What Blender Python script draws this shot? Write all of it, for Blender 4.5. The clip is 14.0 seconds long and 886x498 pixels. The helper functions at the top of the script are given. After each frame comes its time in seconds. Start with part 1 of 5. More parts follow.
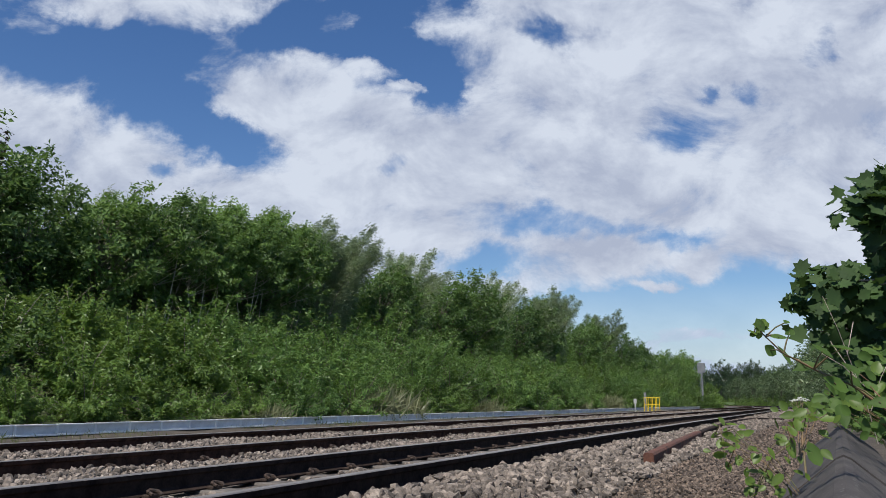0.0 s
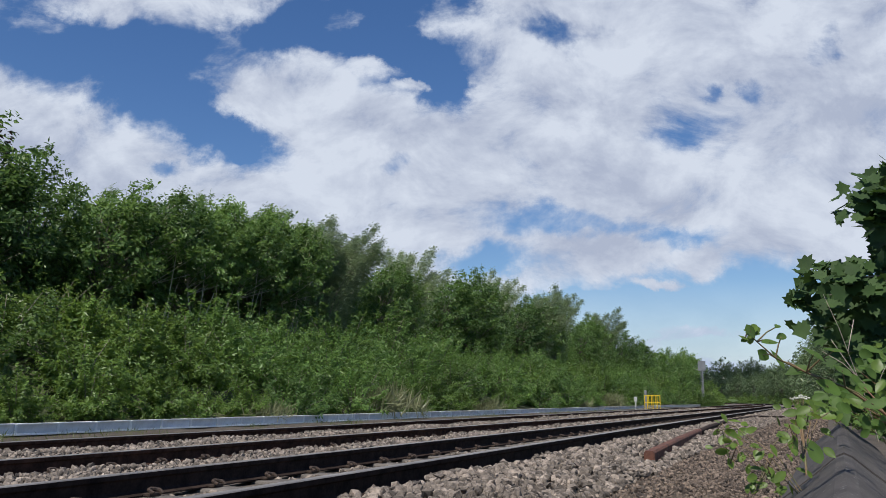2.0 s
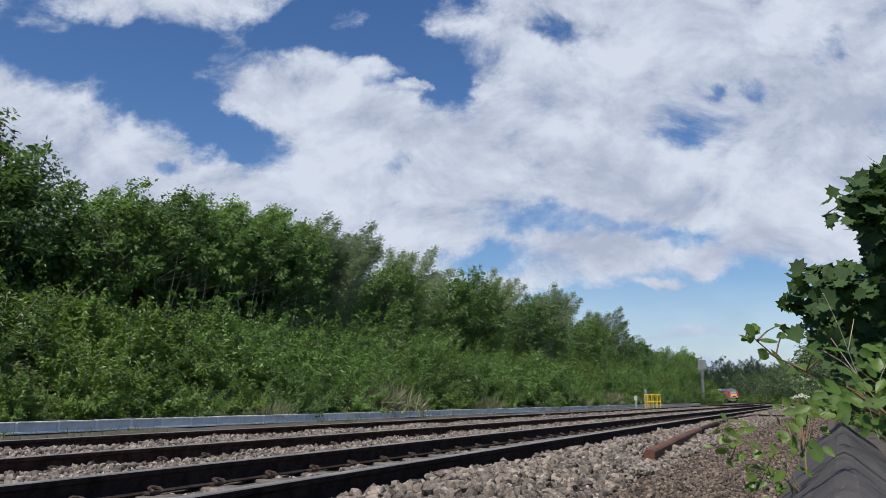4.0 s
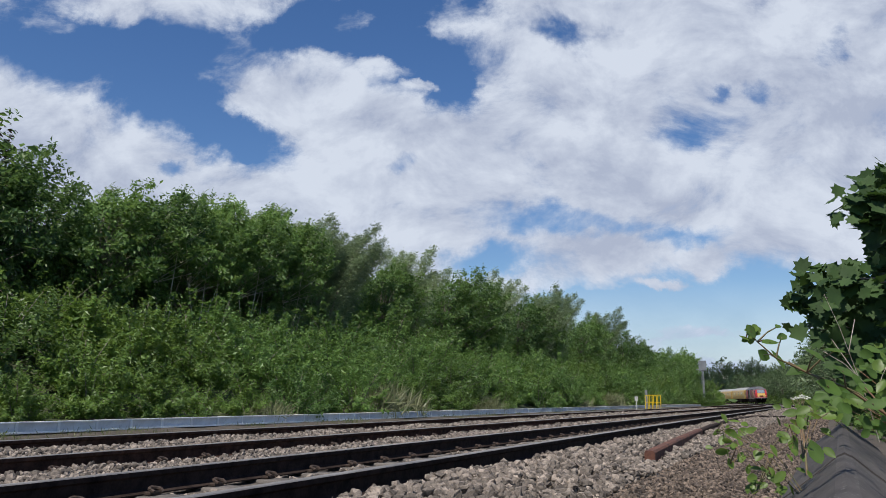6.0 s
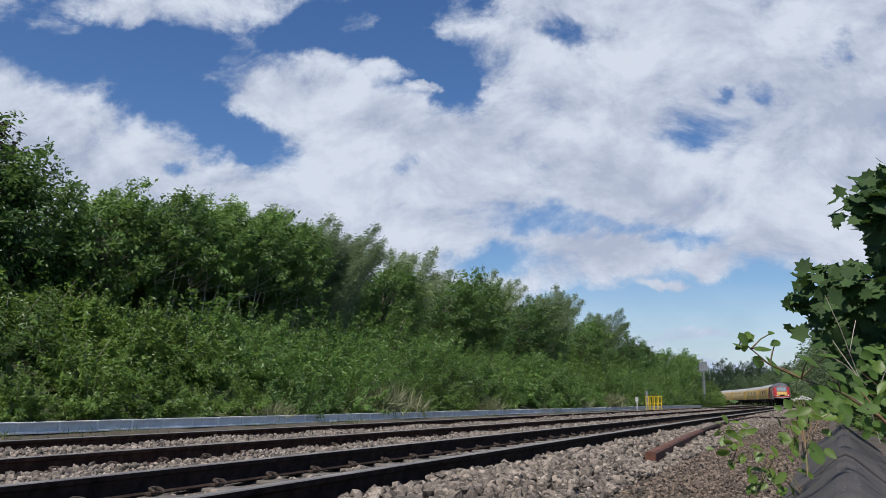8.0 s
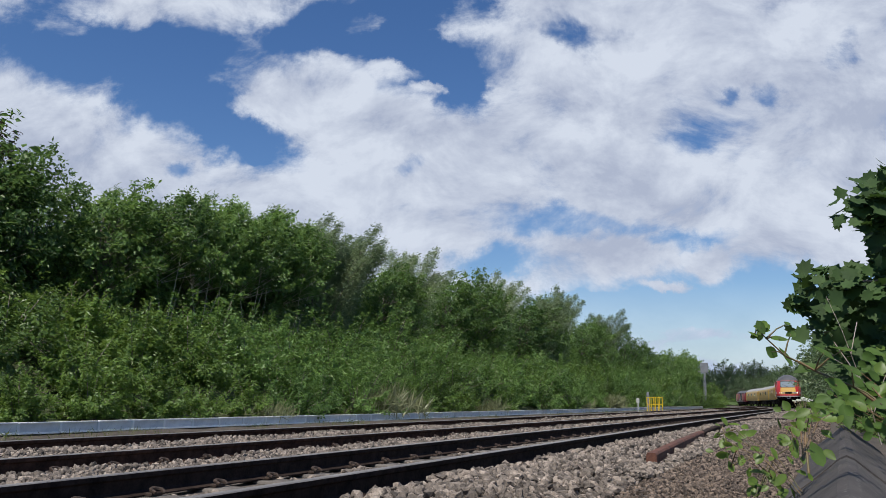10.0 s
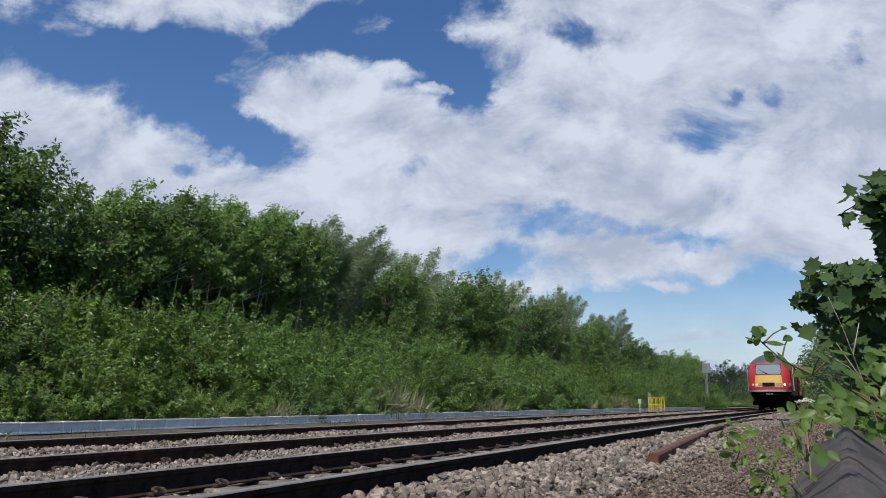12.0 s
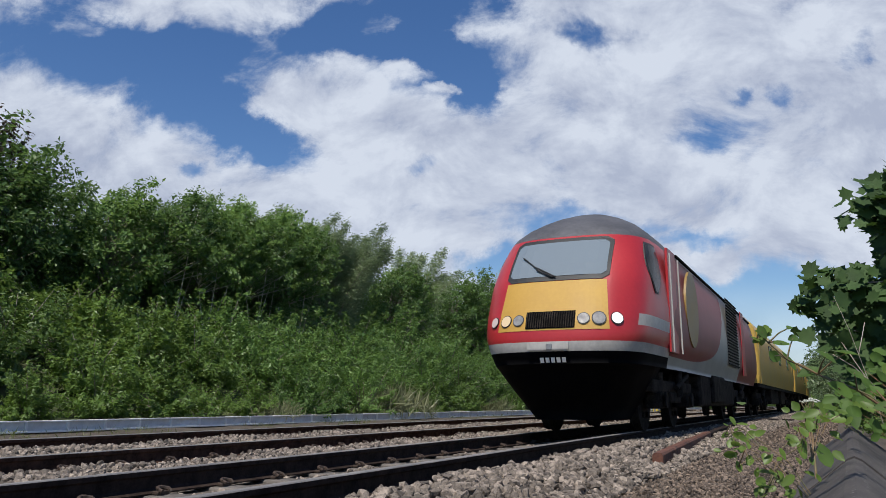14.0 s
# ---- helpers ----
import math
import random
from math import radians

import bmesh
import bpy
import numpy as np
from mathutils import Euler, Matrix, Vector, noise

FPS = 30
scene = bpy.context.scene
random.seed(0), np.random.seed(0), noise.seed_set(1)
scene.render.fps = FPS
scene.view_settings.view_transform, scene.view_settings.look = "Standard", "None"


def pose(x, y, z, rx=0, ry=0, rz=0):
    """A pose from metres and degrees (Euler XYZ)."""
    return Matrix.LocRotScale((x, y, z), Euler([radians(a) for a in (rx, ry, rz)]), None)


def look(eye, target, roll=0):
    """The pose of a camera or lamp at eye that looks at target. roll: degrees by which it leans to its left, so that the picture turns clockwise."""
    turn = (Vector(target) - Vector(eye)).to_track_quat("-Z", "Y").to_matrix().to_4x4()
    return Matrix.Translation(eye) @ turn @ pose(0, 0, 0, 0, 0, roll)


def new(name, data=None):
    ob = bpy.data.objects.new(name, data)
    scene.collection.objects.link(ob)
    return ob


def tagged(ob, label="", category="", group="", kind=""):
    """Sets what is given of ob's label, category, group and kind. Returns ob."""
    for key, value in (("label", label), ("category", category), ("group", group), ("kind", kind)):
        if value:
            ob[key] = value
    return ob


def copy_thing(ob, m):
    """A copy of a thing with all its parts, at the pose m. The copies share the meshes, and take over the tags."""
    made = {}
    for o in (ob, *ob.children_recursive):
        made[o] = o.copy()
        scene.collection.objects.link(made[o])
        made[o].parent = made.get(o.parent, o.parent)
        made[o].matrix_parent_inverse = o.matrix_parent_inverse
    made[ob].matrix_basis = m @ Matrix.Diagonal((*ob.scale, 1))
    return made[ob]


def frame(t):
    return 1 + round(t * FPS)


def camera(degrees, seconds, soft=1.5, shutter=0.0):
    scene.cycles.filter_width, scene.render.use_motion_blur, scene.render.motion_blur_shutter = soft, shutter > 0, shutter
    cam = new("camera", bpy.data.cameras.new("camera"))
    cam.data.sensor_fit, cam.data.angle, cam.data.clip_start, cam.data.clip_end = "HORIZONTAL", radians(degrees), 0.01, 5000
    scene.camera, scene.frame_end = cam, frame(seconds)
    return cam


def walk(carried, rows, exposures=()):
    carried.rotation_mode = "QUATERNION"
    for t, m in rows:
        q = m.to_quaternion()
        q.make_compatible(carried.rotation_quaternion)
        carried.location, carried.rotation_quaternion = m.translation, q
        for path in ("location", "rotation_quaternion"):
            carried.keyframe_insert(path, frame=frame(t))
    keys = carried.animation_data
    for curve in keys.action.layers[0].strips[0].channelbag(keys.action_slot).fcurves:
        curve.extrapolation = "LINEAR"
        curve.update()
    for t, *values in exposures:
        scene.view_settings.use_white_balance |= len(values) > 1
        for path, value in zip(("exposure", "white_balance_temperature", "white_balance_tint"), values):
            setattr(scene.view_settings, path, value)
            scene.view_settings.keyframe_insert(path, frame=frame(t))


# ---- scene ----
# ---------------------------------------------------------------- camera
EYE_Z = 0.476          # metres above the rail tops, which lie at z = 0
cam = camera(57.9, 14.0, 0.85)
AIM = [                # seconds, turn, tilt, roll
    (0, -0.674, 10.759, 0.206),
    (0.5, -0.668, 10.718, 0.198),
    (1, -0.665, 10.693, 0.182),
    (1.5, -0.659, 10.668, 0.154),
    (2, -0.646, 10.632, 0.147),
    (2.5, -0.638, 10.588, 0.145),
    (3, -0.643, 10.549, 0.128),
    (5.5, -0.589, 10.559, 0.273),
    (6, -0.584, 10.584, 0.254),
    (6.5, -0.569, 10.624, 0.266),
    (7, -0.555, 10.658, 0.289),
    (7.5, -0.544, 10.660, 0.304),
    (8, -0.531, 10.636, 0.310),
    (10.5, -0.431, 10.698, 0.418),
    (11, -0.406, 10.699, 0.434),
    (11.5, -0.372, 10.700, 0.443),
    (12, -0.323, 10.713, 0.456),
    (12.5, -0.260, 10.729, 0.486),
    (13, -0.178, 10.732, 0.513),
    (13.5, -0.085, 10.710, 0.533),
    (14, 0.000, 10.662, 0.546),]


def aim_pose(turn, tilt, roll):
    return pose(0, 0, EYE_Z, 90 + tilt, 0, turn) @ pose(0, 0, 0, 0, 0, roll)


walk(cam, [(t, aim_pose(a, b, c)) for t, a, b, c in AIM], exposures=[(0, 0.0), (14, 0.0)])

# ---------------------------------------------------------------- world, sun
SUN_AZ, SUN_EL = 203.0, 60.0      # azimuth clockwise from +y, elevation
world = bpy.data.worlds.new("sky")
scene.world = world
world.use_nodes = True
wt = world.node_tree
sky = wt.nodes.new("ShaderNodeTexSky")
sky.sky_type, sky.sun_disc = "NISHITA", False
sky.sun_elevation, sky.sun_rotation = radians(SUN_EL), radians(SUN_AZ)
sky.air_density, sky.dust_density, sky.ozone_density = 1.0, 0.2, 3.0
deep = wt.nodes.new("ShaderNodeHueSaturation")
deep.inputs["Saturation"].default_value = 1.22
deep.inputs["Hue"].default_value = 0.508
wt.links.new(sky.outputs[0], deep.inputs["Color"])
wt.links.new(deep.outputs[0], wt.nodes["Background"].inputs[0])
wt.nodes["Background"].inputs[1].default_value = 0.105
sun_data = bpy.data.lights.new("sun", "SUN")
sun_data.energy, sun_data.angle, sun_data.color = 5.0, radians(0.6), (1.0, 0.95, 0.87)
sun = new("sun", sun_data)
sun_dir = Vector((math.sin(radians(SUN_AZ)) * math.cos(radians(SUN_EL)),
                  math.cos(radians(SUN_AZ)) * math.cos(radians(SUN_EL)), math.sin(radians(SUN_EL))))
sun.matrix_world = look(sun_dir * 60, (0, 0, 0))

# ---------------------------------------------------------------- the line of the railway
PSI = radians(24.69)
KNOTS = (0, 40, 80, 120, 160, 200, 250)
BENDS = (-0.0013, 0.0, 0.001, 0.001, 0.0022, 0.0017, 0.0014)
STEP = 0.5
S_GRID = np.arange(-40.0, 560.0, STEP)
bend = np.where(S_GRID < 0, 0, np.interp(S_GRID, KNOTS, BENDS))
HEAD = PSI - np.cumsum(bend) * STEP                # angle from +y, clockwise
LINE_X, LINE_Y = np.cumsum(np.sin(HEAD)) * STEP, np.cumsum(np.cos(HEAD)) * STEP
i0 = int(np.argmin(abs(S_GRID)))
C0 = 3.47                                          # camera to the middle of the nearer track
LINE_X += -LINE_X[i0] - math.cos(PSI) * C0
LINE_Y += -LINE_Y[i0] + math.sin(PSI) * C0


def on_line(s, left=0.0, z=0.0):
    """A place s metres along the nearer track and left of its middle."""
    x, y, h = (np.interp(s, S_GRID, a) for a in (LINE_X, LINE_Y, HEAD))
    drop = -0.0025 * np.maximum(0, np.asarray(s) - 70)
    return np.stack(np.broadcast_arrays(x - np.cos(h) * left, y + np.sin(h) * left, z + drop), -1)


def line_turn(s):
    """Rotation about z whose x axis runs along the track, away from the camera."""
    return math.degrees(math.pi / 2 - float(np.interp(s, S_GRID, HEAD)))


TRACK_2 = 3.47          # middle of the farther track, left of the nearer one

# ---------------------------------------------------------------- mesh helpers


def mesh_of(name, verts, faces, mats=(), slots=None, smooth=False):
    me = bpy.data.meshes.new(name)
    me.from_pydata([tuple(map(float, v)) for v in verts], [], [tuple(map(int, f)) for f in faces])
    for m in mats:
        me.materials.append(m)
    if slots is not None:
        me.polygons.foreach_set("material_index", np.asarray(slots, dtype=np.int32))
    if smooth:       # all but large end caps
        me.polygons.foreach_set("use_smooth", np.array([len(q.vertices) <= 4 for q in me.polygons]))
    me.update()
    return me


def quick_mesh(name, verts, faces, mat_, smooth=False):
    """verts (n,3) and triangles or quads (m,k) as arrays."""
    me = bpy.data.meshes.new(name)
    verts, faces = np.asarray(verts, dtype=np.float32), np.asarray(faces, dtype=np.int32)
    k = faces.shape[1]
    me.vertices.add(len(verts))
    me.vertices.foreach_set("co", verts.ravel())
    me.loops.add(faces.size)
    me.loops.foreach_set("vertex_index", faces.ravel())
    me.polygons.add(len(faces))
    me.polygons.foreach_set("loop_start", np.arange(0, faces.size, k, dtype=np.int32))
    me.polygons.foreach_set("loop_total", np.full(len(faces), k, dtype=np.int32))
    me.polygons.foreach_set("use_smooth", np.full(len(faces), smooth, dtype=bool))
    me.update(calc_edges=True)
    me.validate()
    me.materials.append(mat_)
    return me


def bm_mesh(name, bm, mat_, smooth=False):
    me = bpy.data.meshes.new(name)
    bmesh.ops.recalc_face_normals(bm, faces=bm.faces)
    bm.to_mesh(me)
    bm.free()
    me.materials.append(mat_)
    if smooth:
        me.polygons.foreach_set("use_smooth", np.ones(len(me.polygons), dtype=bool))
    return me


def part(name, bm, mat_, parent, label="", smooth=False, m=None):
    """Links a bmesh (or a ready mesh) as one object under a thing or a part."""
    me = bm if isinstance(bm, bpy.types.Mesh) else bm_mesh(name, bm, mat_, smooth)
    ob = new(name, me)
    ob.parent = parent
    if m is not None:
        ob.matrix_basis = m
    return tagged(ob, label)


def box(bm, x0, x1, y0, y1, z0, z1, bevel=0.0):
    r = bmesh.ops.create_cube(bm, size=1.0)
    bmesh.ops.scale(bm, vec=(x1 - x0, y1 - y0, z1 - z0), verts=r["verts"])
    bmesh.ops.translate(bm, vec=((x0 + x1) / 2, (y0 + y1) / 2, (z0 + z1) / 2), verts=r["verts"])
    if bevel:
        edges = list({e for v in r["verts"] for e in v.link_edges})
        bmesh.ops.bevel(bm, geom=edges, offset=bevel, segments=2, profile=0.5, affect="EDGES")
    return bm


def boxed(*a, bevel=0.0):
    return box(bmesh.new(), *a, bevel=bevel)


def rod(bm, p, q, r0, r1=None, n=8):
    """A tapered round bar from p to q."""
    p, q = Vector(p), Vector(q)
    d = q - p
    m = Matrix.Translation((p + q) / 2) @ d.to_track_quat("Z", "Y").to_matrix().to_4x4()
    bmesh.ops.create_cone(bm, cap_ends=True, segments=n, radius1=r0, radius2=r0 if r1 is None else r1, depth=d.length, matrix=m)
    return bm


def sweep(points, profile):
    """Verts and quads of a closed profile (left, up) swept along stations (s values) of the railway line."""
    s = np.asarray(points, dtype=float)
    rings = np.stack([on_line(s, l, z) for l, z in profile], 1)
    n, k = rings.shape[:2]
    i, j = np.meshgrid(np.arange(n - 1), np.arange(k), indexing="ij")
    a, b = i * k + j, i * k + (j + 1) % k
    return rings.reshape(-1, 3), np.stack([a, b, b + k, a + k], -1).reshape(-1, 4)


# ---------------------------------------------------------------- materials


def nodes_of(name):
    m = bpy.data.materials.new(name)
    m.use_nodes = True
    return m, m.node_tree.nodes, m.node_tree.links, m.node_tree.nodes["Principled BSDF"]


def surface(name, dark, light, scale=8.0, rough=0.7, metal=0.0, bump=0.2, fine=60.0, spread=0.0, spots=None, coat=0.0, stretch=(1, 1, 1)):
    """A procedural surface: broad stains between two colours, fine grain, relief; spread varies it from piece to piece."""
    m, n, l, b = nodes_of(name)
    co = n.new("ShaderNodeTexCoord")
    mp = n.new("ShaderNodeMapping")
    mp.inputs["Scale"].default_value = stretch
    l.new(co.outputs["Object"], mp.inputs[0])
    broad, grain = n.new("ShaderNodeTexNoise"), n.new("ShaderNodeTexNoise")
    broad.inputs["Scale"].default_value, broad.inputs["Detail"].default_value = scale, 5
    grain.inputs["Scale"].default_value, grain.inputs["Detail"].default_value = fine, 4
    for t in (broad, grain):
        l.new(mp.outputs[0], t.inputs[0])
    add = n.new("ShaderNodeMath")
    add.operation = "MULTIPLY_ADD"
    add.inputs[1].default_value = 0.45
    l.new(grain.outputs[0], add.inputs[0])
    l.new(broad.outputs[0], add.inputs[2])
    ramp = n.new("ShaderNodeMapRange")
    ramp.inputs[1].default_value, ramp.inputs[2].default_value = 0.5, 0.95
    l.new(add.outputs[0], ramp.inputs[0])
    mix = n.new("ShaderNodeMix")
    mix.data_type = "RGBA"
    mix.inputs[6].default_value, mix.inputs[7].default_value = (*dark, 1), (*light, 1)
    l.new(ramp.outputs[0], mix.inputs[0])
    colour = mix.outputs[2]
    if spread:
        geo = n.new("ShaderNodeNewGeometry")
        info = n.new("ShaderNodeObjectInfo")
        s = n.new("ShaderNodeMath")
        s.operation = "ADD"
        l.new(geo.outputs["Random Per Island"], s.inputs[0])
        l.new(info.outputs["Random"], s.inputs[1])
        fr = n.new("ShaderNodeMath")
        fr.operation = "FRACT"
        l.new(s.outputs[0], fr.inputs[0])
        mr = n.new("ShaderNodeMapRange")
        mr.inputs[3].default_value, mr.inputs[4].default_value = 1 - spread, 1 + spread
        l.new(fr.outputs[0], mr.inputs[0])
        hs = n.new("ShaderNodeHueSaturation")
        l.new(mr.outputs[0], hs.inputs["Value"])
        l.new(colour, hs.inputs["Color"])
        colour = hs.outputs[0]
    if spots:
        sp = n.new("ShaderNodeTexNoise")
        sp.inputs["Scale"].default_value, sp.inputs["Detail"].default_value = spots[1], 3
        l.new(mp.outputs[0], sp.inputs[0])
        sr = n.new("ShaderNodeMapRange")
        sr.inputs[1].default_value, sr.inputs[2].default_value = spots[2], spots[2] + 0.12
        l.new(sp.outputs[0], sr.inputs[0])
        mx = n.new("ShaderNodeMix")
        mx.data_type = "RGBA"
        l.new(sr.outputs[0], mx.inputs[0])
        l.new(colour, mx.inputs[6])
        mx.inputs[7].default_value = (*spots[0], 1)
        colour = mx.outputs[2]
    l.new(colour, b.inputs["Base Color"])
    rr = n.new("ShaderNodeMapRange")
    rr.inputs[3].default_value, rr.inputs[4].default_value = max(0.02, rough - 0.12), min(1, rough + 0.12)
    l.new(broad.outputs[0], rr.inputs[0])
    l.new(rr.outputs[0], b.inputs["Roughness"])
    b.inputs["Metallic"].default_value = metal
    b.inputs["Coat Weight"].default_value = coat
    b.inputs["Coat Roughness"].default_value = 0.12
    if bump:
        bp = n.new("ShaderNodeBump")
        bp.inputs["Strength"].default_value, bp.inputs["Distance"].default_value = bump, 0.02
        l.new(add.outputs[0], bp.inputs["Height"])
        l.new(bp.outputs[0], b.inputs["Normal"])
    return m


def leaf_material(name, dark, light, through_=0.35, gloss=0.45):
    """Leaves: colour differs leaf by leaf and plant by plant; some light comes through."""
    m, n, l, b = nodes_of(name)
    geo, info = n.new("ShaderNodeNewGeometry"), n.new("ShaderNodeObjectInfo")
    co, big = n.new("ShaderNodeTexCoord"), n.new("ShaderNodeTexNoise")
    big.inputs["Scale"].default_value = 0.9
    l.new(co.outputs["Object"], big.inputs[0])
    a = n.new("ShaderNodeMath")
    a.operation = "MULTIPLY_ADD"
    a.inputs[1].default_value = 0.5
    l.new(geo.outputs["Random Per Island"], a.inputs[0])
    l.new(big.outputs[0], a.inputs[2])
    a2 = n.new("ShaderNodeMath")
    a2.operation = "MULTIPLY_ADD"
    a2.inputs[1].default_value = 0.55
    l.new(info.outputs["Random"], a2.inputs[0])
    l.new(a.outputs[0], a2.inputs[2])
    mr = n.new("ShaderNodeMapRange")
    mr.inputs[1].default_value, mr.inputs[2].default_value = 0.42, 1.5
    l.new(a2.outputs[0], mr.inputs[0])
    mix = n.new("ShaderNodeMix")
    mix.data_type = "RGBA"
    mix.inputs[6].default_value, mix.inputs[7].default_value = (*dark, 1), (*light, 1)
    l.new(mr.outputs[0], mix.inputs[0])
    l.new(mix.outputs[2], b.inputs["Base Color"])
    b.inputs["Roughness"].default_value = gloss
    tr = n.new("ShaderNodeBsdfTranslucent")
    hs = n.new("ShaderNodeHueSaturation")
    hs.inputs["Hue"].default_value, hs.inputs["Value"].default_value = 0.485, 1.5
    l.new(mix.outputs[2], hs.inputs["Color"])
    l.new(hs.outputs[0], tr.inputs[0])
    ms = n.new("ShaderNodeMixShader")
    ms.inputs[0].default_value = through_
    l.new(b.outputs[0], ms.inputs[1])
    l.new(tr.outputs[0], ms.inputs[2])
    l.new(ms.outputs[0], n["Material Output"].inputs[0])
    return m


def glowing(name, colour, strength):
    m, n, l, b = nodes_of(name)
    b.inputs["Base Color"].default_value = (*colour, 1)
    b.inputs["Emission Color"].default_value = (*colour, 1)
    b.inputs["Emission Strength"].default_value = strength
    b.inputs["Roughness"].default_value = 0.15
    return m


M_BALLAST = surface("ballast stone", (0.06, 0.048, 0.038), (0.29, 0.24, 0.195), 14, 0.85, bump=0.5, fine=90, spread=0.6)
M_BED = surface("ballast bed", (0.04, 0.032, 0.026), (0.17, 0.14, 0.115), 25, 0.9, bump=0.9, fine=70)
M_DIRT = surface("cess dirt", (0.036, 0.029, 0.021), (0.10, 0.08, 0.06), 6, 0.95, bump=0.8, fine=45)
M_CHIP = surface("brown chippings", (0.04, 0.029, 0.021), (0.19, 0.143, 0.108), 14, 0.9, bump=0.5, fine=90, spread=0.7)
M_GROUND = surface("rough grass ground", (0.03, 0.045, 0.015), (0.09, 0.10, 0.04), 0.6, 0.95, bump=0.8, fine=9)
M_RAIL = surface("dark oily rail steel", (0.016, 0.012, 0.011), (0.05, 0.036, 0.03), 9, 0.75, 0.0, bump=0.3, fine=55)
M_RUST = surface("red rust", (0.05, 0.019, 0.012), (0.15, 0.06, 0.037), 7, 0.85, 0.0, bump=0.4, fine=60)
M_RAIL_2 = surface("brown rusty rail steel", (0.028, 0.017, 0.013), (0.095, 0.052, 0.037), 9, 0.8, 0.0, bump=0.3, fine=55)
M_HEAD = surface("polished rail head", (0.20, 0.18, 0.165), (0.34, 0.315, 0.29), 3, 0.5, 0.5, bump=0.05, fine=40)
M_SLEEPER = surface("weathered concrete sleeper", (0.065, 0.056, 0.048), (0.16, 0.14, 0.122), 6, 0.9, bump=0.35, fine=70, spread=0.15)
M_CLIP = surface("rail clip steel", (0.022, 0.016, 0.013), (0.08, 0.052, 0.038), 20, 0.75, 0.2, bump=0.3)
M_TROUGH = surface("galvanised grey trough", (0.70, 0.72, 0.70), (0.82, 0.84, 0.82), 3, 0.6, 0.0, bump=0.1, fine=40, spread=0.06)
# darker than the trough frame: shade under the lip is put into this colour
M_SHADED_PLATE = surface("grey trough plate with painted shade", (0.50, 0.52, 0.52), (0.66, 0.68, 0.68), 4, 0.6, 0.0, bump=0.1, fine=40, spread=0.1)
M_COPING = surface("dark weathered coping stone", (0.026, 0.022, 0.021), (0.074, 0.065, 0.06), 7, 0.92, bump=0.04, fine=160, spots=((0.15, 0.143, 0.137), 90, 0.62))
M_BARK = surface("grey bark", (0.08, 0.07, 0.055), (0.28, 0.25, 0.20), 12, 0.9, bump=0.5, fine=60)
M_PALE_BARK = surface("pale sapling bark", (0.3, 0.27, 0.21), (0.6, 0.56, 0.47), 9, 0.85, bump=0.3, fine=50)
M_TWIG = surface("pale dead twig", (0.22, 0.18, 0.14), (0.42, 0.36, 0.3), 12, 0.85, bump=0.2)
M_STEM = surface("green and red bramble stem", (0.07, 0.09, 0.03), (0.2, 0.10, 0.05), 9, 0.6, bump=0.1)
M_LEAF_SHRUB = leaf_material("shrub leaves", (0.028, 0.066, 0.014), (0.155, 0.255, 0.05), 0.4)
M_LEAF_LIGHT = leaf_material("light green shrub leaves", (0.042, 0.096, 0.022), (0.17, 0.29, 0.07), 0.42)
M_LEAF_TREE = leaf_material("tree leaves", (0.034, 0.08, 0.022), (0.17, 0.285, 0.07), 0.45)
M_LEAF_WILLOW = leaf_material("silvery willow leaves", (0.10, 0.155, 0.075), (0.30, 0.37, 0.20), 0.45)
M_LEAF_MAPLE = leaf_material("sycamore leaves", (0.016, 0.042, 0.008), (0.05, 0.105, 0.02), 0.3, 0.75)
M_LEAF_BRAMBLE = leaf_material("bramble leaves", (0.036, 0.08, 0.012), (0.105, 0.195, 0.032), 0.45, 0.65)
M_LEAF_LOW = leaf_material("pale bramble leaves", (0.06, 0.11, 0.016), (0.15, 0.235, 0.04), 0.45)
M_LEAF_COPPER = leaf_material("copper leaves", (0.028, 0.022, 0.012), (0.075, 0.06, 0.03), 0.25)
M_LEAF_FAR = leaf_material("distant leaves", (0.042, 0.078, 0.03), (0.125, 0.185, 0.075), 0.25)
M_FLOWER = surface("white flower", (0.42, 0.43, 0.34), (0.66, 0.66, 0.58), 30, 0.7, bump=0)
M_RED = surface("red train paint", (0.34, 0.018, 0.022), (0.42, 0.026, 0.03), 1.3, 0.42, bump=0.02, fine=20, coat=0.12)
M_YELLOW = surface("yellow train paint", (0.43, 0.245, 0.04), (0.50, 0.295, 0.052), 1.6, 0.6, bump=0.02, fine=20, coat=0.02, spots=((0.40, 0.225, 0.04), 3, 0.66))
M_COACH = surface("yellow coach paint", (0.38, 0.235, 0.04), (0.50, 0.32, 0.06), 1.1, 0.5, bump=0.02, fine=14, coat=0.1)
M_BAND = surface("pale grey band", (0.30, 0.29, 0.27), (0.48, 0.46, 0.43), 2.5, 0.5, bump=0.03, fine=18)
M_ROOF = surface("dull grey roof paint", (0.045, 0.045, 0.05), (0.10, 0.10, 0.11), 2.2, 0.6, bump=0.05, fine=14)
M_COACH_ROOF = surface("grey coach roof", (0.22, 0.22, 0.21), (0.36, 0.36, 0.35), 2.2, 0.6, bump=0.05, fine=14)
M_BLACK = surface("black train skirt", (0.0012, 0.0013, 0.0018), (0.004, 0.004, 0.0045), 2.5, 0.7, bump=0.06, fine=20)
M_UNDER = surface("brake-dust underframe", (0.006, 0.005, 0.0045), (0.05, 0.042, 0.036), 5, 0.8, bump=0.3, fine=40)
M_RUBBER = surface("black rubber seal", (0.012, 0.012, 0.012), (0.03, 0.03, 0.03), 6, 0.6, bump=0.05)
